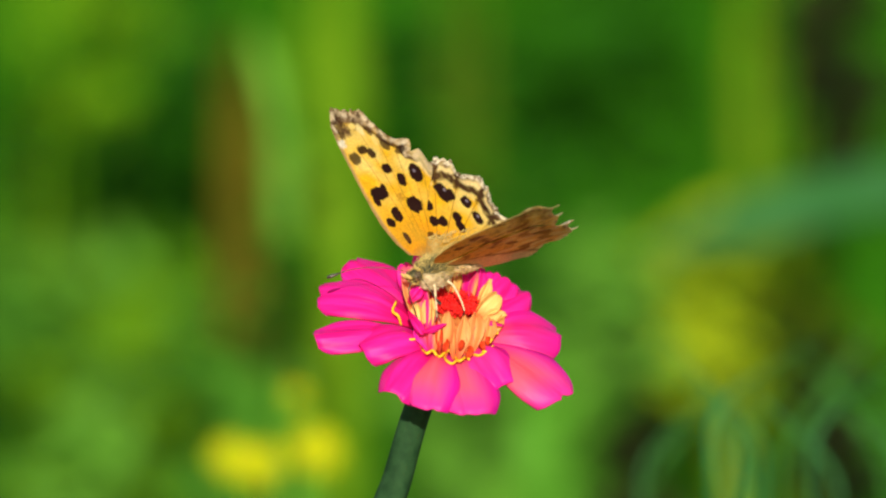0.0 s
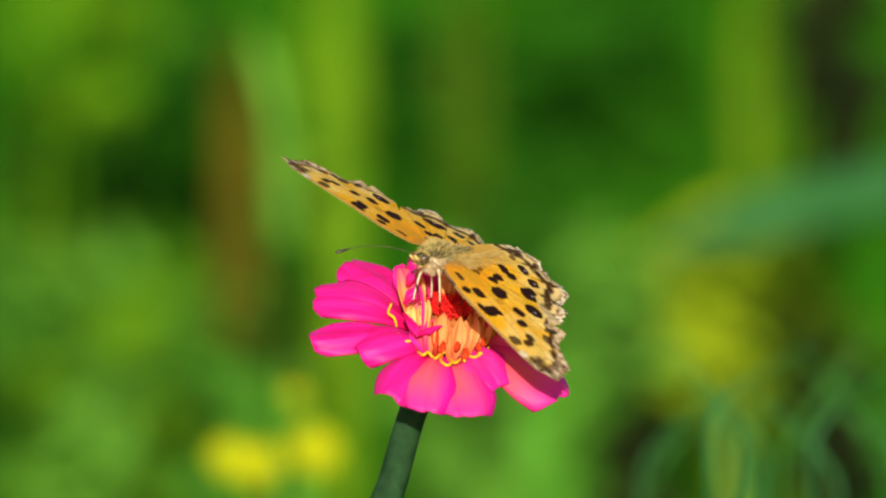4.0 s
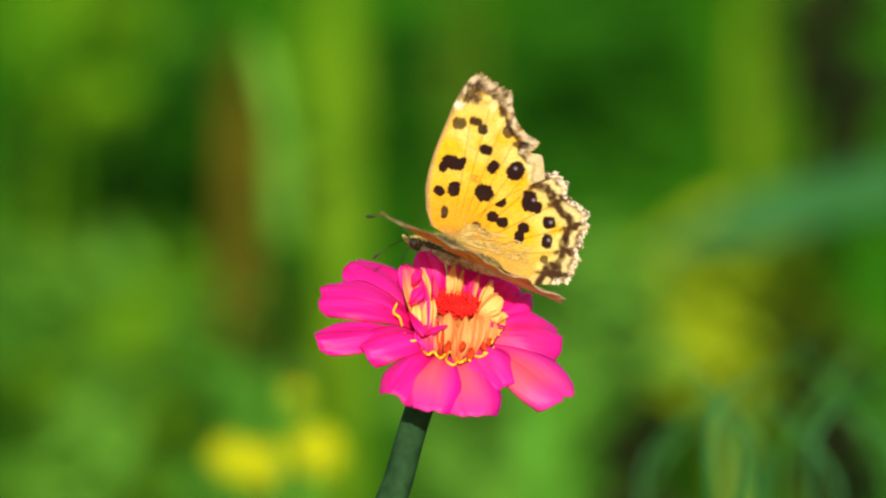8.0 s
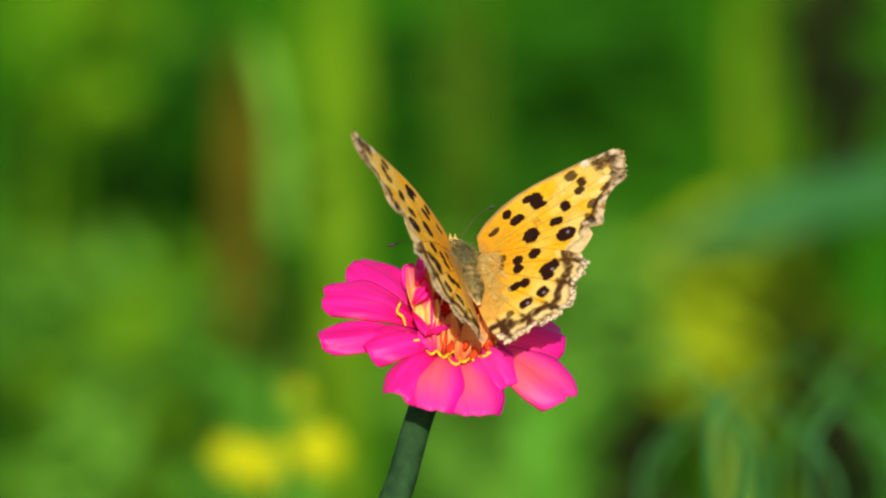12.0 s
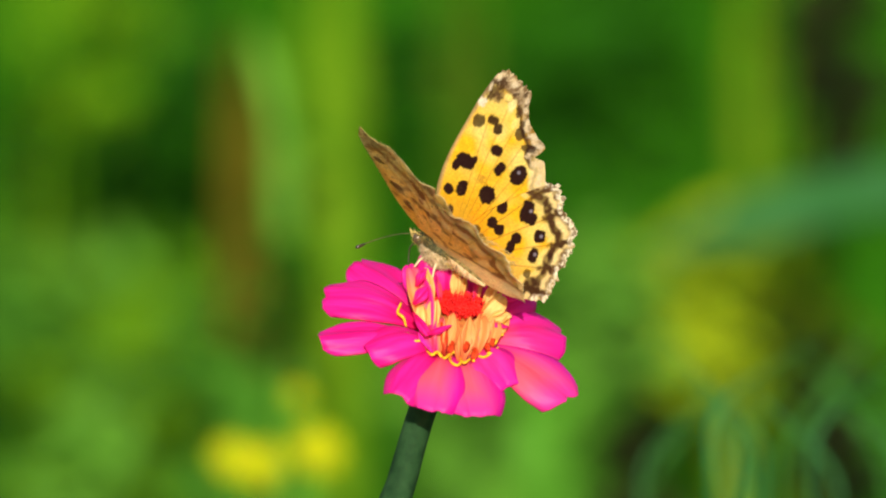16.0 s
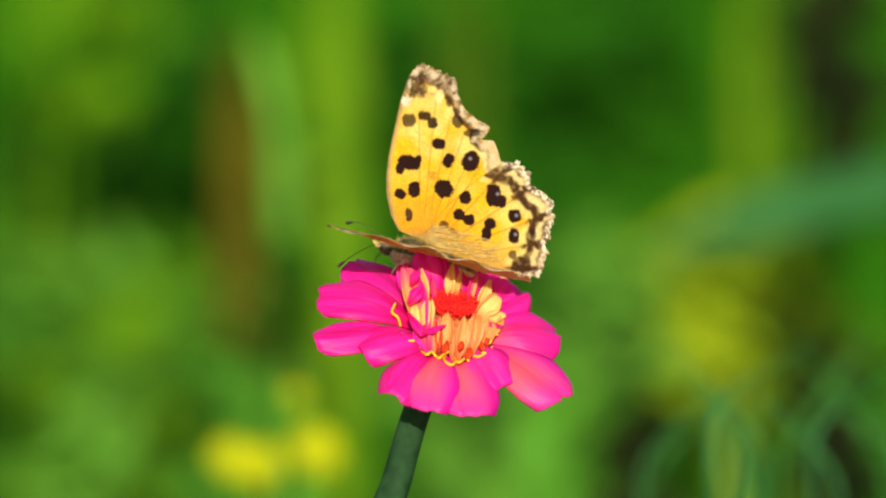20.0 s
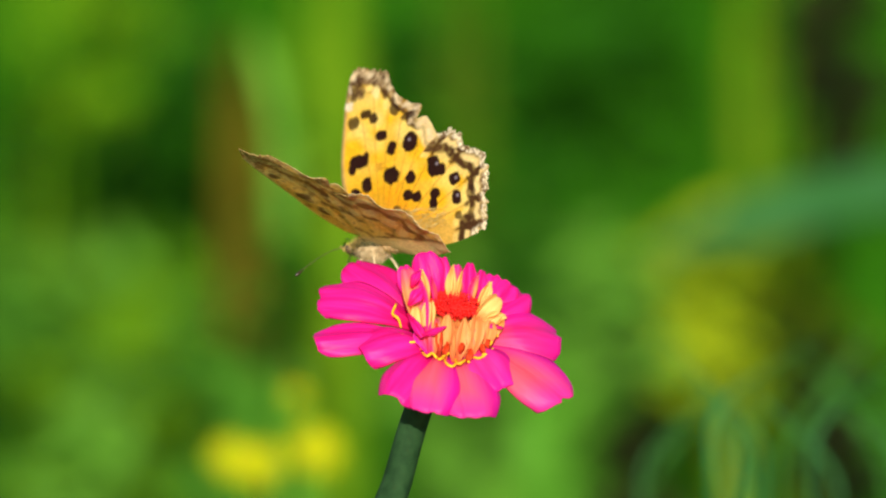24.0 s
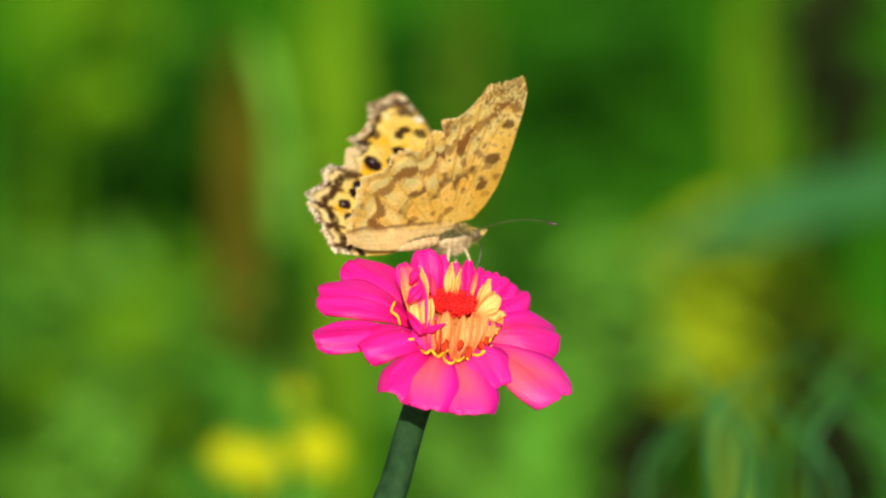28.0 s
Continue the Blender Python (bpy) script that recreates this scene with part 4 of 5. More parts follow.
def lower_side(p, q, edge, fore):
    """Ochre with brown blotches cell by cell, a row of dots, pale moons along the border."""
    n1, n2, n3 = grain_at(p, q, 0.32, 21.5), grain_at(p, q, 0.8, 3.5), grain_at(p, q, 2.2, 9.1)
    r = np.hypot(p, q)
    across, which = cells(p, q, fore)
    rng = random.Random(77 if fore else 78)
    shift = np.array([rng.uniform(-0.7, 0.7) for _ in range(9)])[which]
    strength = np.array([rng.uniform(0.55, 1.0) for _ in range(9)])[which]
    col = np.tile(np.array([1.0, 0.66, 0.15]), (len(p), 1))
    col = over(col, (1.0, 0.73, 0.25), np.clip(0.4 + n2 * 1.6, 0, 1) * soft(5, 12, r) * 0.8)
    col = over(col, (0.95, 0.52, 0.06), np.clip(0.25 + n1 * 1.6, 0, 1) * (1 - soft(8, 15, r)) * 0.7)
    brown, deep, tan = (0.32, 0.13, 0.035), (0.17, 0.06, 0.016), (1.0, 0.78, 0.29)
    e = edge + shift + 0.5 * n1
    # zigzag rows of brown and pale blots from the border inwards
    col = over(col, (0.62, 0.36, 0.11), soft(9.2, 8.4, e) * soft(3.6, 4.2, e) * np.clip(0.35 + 1.2 * n2, 0, 1) * 0.6)
    col = over(col, tan, soft(1.05, 0.7, np.hypot((e - 7.2) / 1.4, across * 1.1) + 0.5 * n3) * 0.9)
    col = over(col, brown, soft(1.1, 0.85, np.hypot((e - 5.0 + 0.9 * across) / 1.05, across * 0.75) + 0.5 * n3) * strength)
    col = over(col, tan, soft(1.0, 0.75, np.hypot((e - 2.9) / 0.95, across * 1.1) + 0.5 * n3) * 0.95)
    col = over(col, brown, soft(2.1, 1.7, e) * soft(0.7, 1.1, e) * np.clip(0.5 + 1.4 * n2, 0, 1) * 0.85)
    col = over(col, (1.0, 0.80, 0.42), soft(0.9, 0.4, edge) * np.clip(0.4 + n3 * 1.6, 0, 1) * 0.9)
    # the broken dark band across the middle, and blotches near the root
    col = over(col, deep, soft(1.3, 0.8, np.abs(r - 10.8 - 2.2 * shift - 1.5 * n1)) * np.clip(0.2 + 1.5 * strength * (n2 + 0.35), 0, 1) * 0.85)
    col = over(col, brown, soft(0.16, 0.36, n2 + 0.35 * n3 - 0.05) * (1 - soft(9, 13, r)) * 0.75)
    col = over(col, (0.24, 0.10, 0.03), veins(p, q, fore) * soft(3, 8, r) * (0.4 if fore else 0.25))
    if fore:
        col = over(col, (0.92, 0.55, 0.07), (1 - soft(1.5, 4.0, np.abs(costa(p, q)))) * (1 - soft(14, 20, p)) * 0.6)
        for a, b, s, t in ((14.0, 3.6, 1.0, 1.5), (20.6, 4.3, 0.9, 1.2), (9.0, 3.0, 0.9, 1.0)):
            col = over(col, deep, soft(1.1, 0.85, np.hypot((p - a) / s, (q - b) / t) + 0.3 * n3) * 0.85)
        col = over(col, brown, soft(0.16, 0.36, n2 + 0.25 * n3) * soft(7, 10, r) * 0.7)
        col = over(col, brown, soft(23.0, 25.5, p + n2) * np.clip(0.45 + 1.6 * n3, 0, 1) * 0.85)
        col = over(col, tan, soft(21.5, 23.0, p) * soft(0.12, 0.3, n2 - n3) * 0.8)
    else:
        # plain buff fold along the body
        col = over(col, (1.0, 0.72, 0.32), (1 - soft(1.2, 3.0, p + 0.6 * n1)) * 0.92)
        col = over(col, (0.30, 0.15, 0.05), soft(0.45, 0.15, np.abs(p - 2.6 - 0.5 * n1)) * soft(-3, -5, q) * 0.7)
        streak = grain_at(p * 2.6, q * 0.22, 1.0, 31.5)
        col = over(col, (0.62, 0.38, 0.15), np.clip(1.6 * streak - 0.1, 0, 1) * (1 - soft(1.6, 3.2, p)) * 0.6)
    return np.clip(col * (1 + 0.12 * n2 + 0.12 * n3)[:, None], 0, 1)


def costa(p, q):
    """How far a place lies from the leading edge of the forewing."""
    return q - (6.75 - (np.maximum(0, 14 - p) / 11.5) ** 2 * 3.1 - (np.maximum(0, p - 14) / 13.0) ** 2 * 1.1 - np.maximum(0, 4 - p) * 0.3)


def wing_mesh(outline, margin, side, fore):
    """A wing 0.1 mm thick, both faces coloured, ragged along its outer margin; side is 1 for left, -1 for right."""
    rng = random.Random(31 if fore else 32)
    line, ragged = [], []
    n = len(outline)
    for i in range(n):
        a, b = Vector(outline[i]), Vector(outline[(i + 1) % n])
        m = max(2, int((b - a).length / 0.18))
        out = Vector((b.y - a.y, a.x - b.x)).normalized()
        for s in range(m):
            c = a.lerp(b, s / m)
            if margin[0] <= i < margin[1]:
                wear = 0.34 if not fore or i < 14 else 0.10
                k = len(ragged) * 1.0
                c = c + out * (rng.uniform(-0.6, 0.5) * min(wear, 0.3) + wear * (1.3 * noise.noise((k * 0.19, 2.5, fore)) + 0.9 * noise.noise((k * 0.47, 7.5, fore))))
                ragged.append(c)
            line.append(c)
    rim = np.array(ragged)
    mid = np.array([11.5, 0.0]) if fore else np.array([8.2, -10.5])
    kept, last = [], None
    for c in line:
        a = math.atan2(c[1] - mid[1], c[0] - mid[0])
        if last is not None:
            a = last + (a - last + math.pi) % (2 * math.pi) - math.pi
            if a > last - 0.002 or a < first - 2 * math.pi + 0.004:
                continue
        else:
            first = a
        kept.append(c)
        last = a
    line = np.array(kept)
    rings = 76
    k = len(line)
    fr = (np.arange(1, rings + 1) / rings) ** 0.85
    pts = mid[None, None, :] + (line[None] - mid) * fr[:, None, None]
    pts = np.vstack([mid[None], pts.reshape(-1, 2)])
    p, q = pts[:, 0], pts[:, 1]
    edge = np.full(len(p), 99.0)
    for s in range(0, len(rim), 40):
        edge = np.minimum(edge, np.hypot(p[:, None] - rim[None, s:s + 40, 0], q[:, None] - rim[None, s:s + 40, 1]).min(1))
    g = np.arctan2(q + 1.0, p + 1.5)
    r = np.hypot(p, q)
    z = 0.06 * np.sin(g * 16) * soft(4, 14, r) + 0.5 * np.sin(np.pi * np.clip(r / 28, 0, 1)) - 0.35 * soft(2.2, 0, edge) * np.sin(g * 21)
    if not fore:
        z = z - 0.2
        z = z - 0.8 * (1 - soft(-1.5, 2.5, p)) * soft(2, 10, -q)
    top = np.stack([q, side * p, z], 1) * MM
    low = np.stack([q, side * p, z - 0.10], 1) * MM
    verts = np.vstack([top, low])
    m = len(p)
    faces = []
    for j in range(k):
        j2 = (j + 1) % k
        faces.append((0, 1 + j, 1 + j2))
        faces.append((m, m + 1 + j2, m + 1 + j))
        for i in range(rings - 1):
            a, b = 1 + i * k + j, 1 + i * k + j2
            faces.append((a, a + k, b + k, b))
            faces.append((m + a, m + b, m + b + k, m + a + k))
        a, b = 1 + (rings - 1) * k + j, 1 + (rings - 1) * k + j2
        faces.append((a, m + a, m + b, b))
    if side > 0:
        faces = [f[::-1] for f in faces]
    me = put_mesh("wing", verts.tolist(), faces, WING)
    col = np.ones((2 * m, 4), dtype=np.float32)
    col[:m, :3] = upper_side(p, q, edge, fore)
    col[m:, :3] = lower_side(p, q, edge, fore)
    at = me.color_attributes.new("scales", "FLOAT_COLOR", "POINT")
    at.data.foreach_set("color", col.ravel())
    return me


def hairs(rng, centre, size, n, length, lean):
    """Short fur on an ellipsoid."""
    verts, faces = [], []
    for i in range(n):
        v = Vector((rng.gauss(0, 1), rng.gauss(0, 1), rng.gauss(0, 1))).normalized()
        o = Vector((centre[0] + v.x * size[0], centre[1] + v.y * size[1], centre[2] + v.z * size[2]))
        d = (v + Vector(lean) + Vector((rng.uniform(-.3, .3), rng.uniform(-.3, .3), rng.uniform(-.3, .3)))).normalized()
        a = d.cross(Vector((0.3, 0.5, 0.8))).normalized() * 0.06 * MM
        k = len(verts)
        verts += [tuple(o + a), tuple(o - a), tuple(o + d * length * rng.uniform(0.5, 1.2))]
        faces.append((k, k + 1, k + 2))
    return verts, faces


def build_butterfly():
    b = thing("butterfly", Matrix.Translation(spot(770, 450)), "golden yellow butterfly with dark spots and ragged wings on a zinnia", "butterfly")
    rng = random.Random(3)
    pale = lambda pts: [Vector(p) * MM for p in pts]
    c, s = (0.3 * MM, 0, -0.4 * MM), (3.4 * MM, 2.25 * MM, 2.15 * MM)
    thorax = part("thorax", put_mesh("thorax", *ball(c, s, 12, 18, 0.08), FUR), b, "olive brown furry thorax")
    part("fur", put_mesh("fur", *hairs(rng, c, s, 1500, 0.9 * MM, (-0.7, 0, 0.2)), FUR_MOSS), thorax)
    part("long_hair", put_mesh("long_hair", *hairs(rng, c, s, 260, 1.2 * MM, (-0.8, 0, 0.3)), FUR_TAN), thorax, "long tan hair on the thorax")
    v, f = hairs(rng, (0.4 * MM, 0, -0.9 * MM), (3.3 * MM, 2.25 * MM, 2.2 * MM), 1500, 0.7 * MM, (-0.5, 0, -0.9))
    low = [q for q in f if v[q[2]][2] < -0.9 * MM]
    part("breast_fur", put_mesh("breast_fur", v, low, FUR_CREAM), thorax, "pale cream breast fur")
    part("breast", put_mesh("breast", *ball((0.4 * MM, 0, -0.92 * MM), (3.4 * MM, 2.3 * MM, 2.25 * MM), 12, 18, 0.08), FUR_CREAM), thorax, "pale cream underside of the thorax")
    path, radii = [], []
    for i in range(29):
        t = i / 28
        path.append(Vector((-2.2 - 8.6 * t, 0, -0.35 - 1.0 * t * t)) * MM)
        radii.append(MM * (1.3 * math.sin(math.pi * (0.22 + 0.74 * t)) ** 0.8 * (1 + 0.06 * math.cos(i * math.pi / 2)) + 0.08))
    abdomen = part("abdomen", put_mesh("abdomen", *tube(path, radii, 14), FUR_OLIVE), b, "olive banded furry abdomen")
    part("fur", put_mesh("fur", *hairs(rng, (-5.5 * MM, 0, -0.6 * MM), (4.2 * MM, 1.5 * MM, 1.45 * MM), 600, 0.6 * MM, (-1.2, 0, 0)), FUR_OLIVE), abdomen)
    part("long_hair", put_mesh("long_hair", *hairs(rng, (-4.2 * MM, 0, -0.5 * MM), (3.4 * MM, 1.6 * MM, 1.5 * MM), 170, 1.2 * MM, (-1.5, 0, 0.2)), FUR_TAN), abdomen, "long tan hair on the abdomen")
    part("belly", put_mesh("belly", *tube([q + Vector((0, 0, -0.24 * MM)) for q in path], [q * 1.04 for q in radii], 14), FUR_BUFF), abdomen, "buff underside of the abdomen")
    hc, hs = (4.5 * MM, 0, -0.6 * MM), (1.25 * MM, 1.25 * MM, 1.1 * MM)
    head = part("head", put_mesh("head", *ball(hc, hs, 10, 14, 0.08), FUR), b)
    part("fur", put_mesh("fur", *hairs(rng, hc, hs, 260, 0.6 * MM, (0.3, 0, 0.3)), FUR_TAN), head)
    for sgn in (1, -1):
        part("eye", put_mesh("eye", *ball((4.8 * MM, sgn * 0.95 * MM, -0.5 * MM), (0.72 * MM, 0.5 * MM, 0.75 * MM), 10, 14), EYE_MAT), head, "dark compound eye")
        part("palp", put_mesh("palp", *tube(pale([(5.4, sgn * 0.35, -0.9), (6.3, sgn * 0.4, -0.4), (7.1, sgn * 0.45, 0.2)]), [0.28 * MM, 0.34 * MM, 0.08 * MM], 8), FUR_TAN), head)
        line = [(5.2, 0.5, 0.2), (6.6, 3.6, -0.6), (8.0, 6.8, -2.2), (9.0, 9.4, -3.9)] if sgn > 0 else [(5.2, -0.5, 0.2), (8.6, -3.2, 1.3), (12.0, -6.2, 1.5), (15.0, -8.9, 0.6)]
        line = curve_through(pale(line), 8)
        k = len(line)
        antenna = part("antenna", put_mesh("antenna", *tube(line, [0.065 * MM] * k, 6), FUR), head, "thin banded antenna with a dark club")
        v, f = tube([line[-5], line[-4], line[-3], line[-2], line[-1], line[-1] + (line[-1] - line[-2]) * 0.5], [0.1 * MM, 0.17 * MM, 0.24 * MM, 0.28 * MM, 0.26 * MM, 0.12 * MM], 8)
        part("club", put_mesh("club", v, f, CHITIN), antenna)
        for x0, x1, out in ((1.4, 2.6, 2.3), (-0.6, -2.6, 2.8)):
            pts = curve_through(pale([(x0, sgn * 0.8, -1.9), (x0 + (x1 - x0) * 0.5, sgn * out * 0.75, -2.9), (x1, sgn * out, -5.6), (x1 * 1.12, sgn * out * 1.1, -7.4)]), 5)
            leg = part("leg", put_mesh("leg", *tube(pts, [MM * (0.24 - 0.14 * i / len(pts)) for i in range(len(pts))], 7), PALE), b, "thin pale leg")
            e = pts[-1]
            part("foot", put_mesh("foot", *tube([e, e + Vector((0.5, sgn * 0.2, -0.5)) * MM, e + Vector((1.1, sgn * 0.3, -0.6)) * MM], [0.1 * MM, 0.1 * MM, 0.05 * MM], 6), CHITIN), leg)
    tongue = curve_through(pale([(5.3, 0, -1.2), (6.2, 0, -3.0), (5.2, 0, -6.0), (4.6, 0, -8.0)]), 6)
    part("proboscis", put_mesh("proboscis", *tube(tongue, [0.11 * MM] * len(tongue), 6), CHITIN), head)
    wings = {}
    for sgn, word in ((1, "left"), (-1, "right")):
        wings[word, 1] = part("forewing", wing_mesh(FORE, (10, 24), sgn, True), b, "golden forewing with black spots")
        wings[word, 0] = part("hindwing", wing_mesh(HIND, (4, 18), sgn, False), b, "golden hindwing with black spots and cream border")
        # long hair that lies over the root and the inner edge of the hindwing
        verts, faces = [], []
        for i in range(260):
            u = rng.random() ** 1.4
            y, x = 1.5 + 3.2 * rng.random() ** 1.4 - 0.3 * u, -1.5 - 11.5 * u
            o = Vector((x, sgn * y, 0.42 + 0.25 * rng.random())) * MM
            d = Vector((-1.0, sgn * rng.uniform(-0.05, 0.45), rng.uniform(-0.02, 0.22))).normalized()
            a = d.cross(Vector((0, 0, 1))).normalized() * 0.05 * MM
            k = len(verts)
            verts += [tuple(o + a), tuple(o - a), tuple(o + d * rng.uniform(1.2, 2.6) * MM)]
            faces.append((k, k + 1, k + 2))
        part("hair_fringe", put_mesh("hair_fringe", verts, faces, FUR_TAN), wings[word, 0], "tan hair on the root of the hindwing")
    return b, wings


butterfly, WINGS = build_butterfly()
build_ground()
build_grass()
SWAYING = build_background()


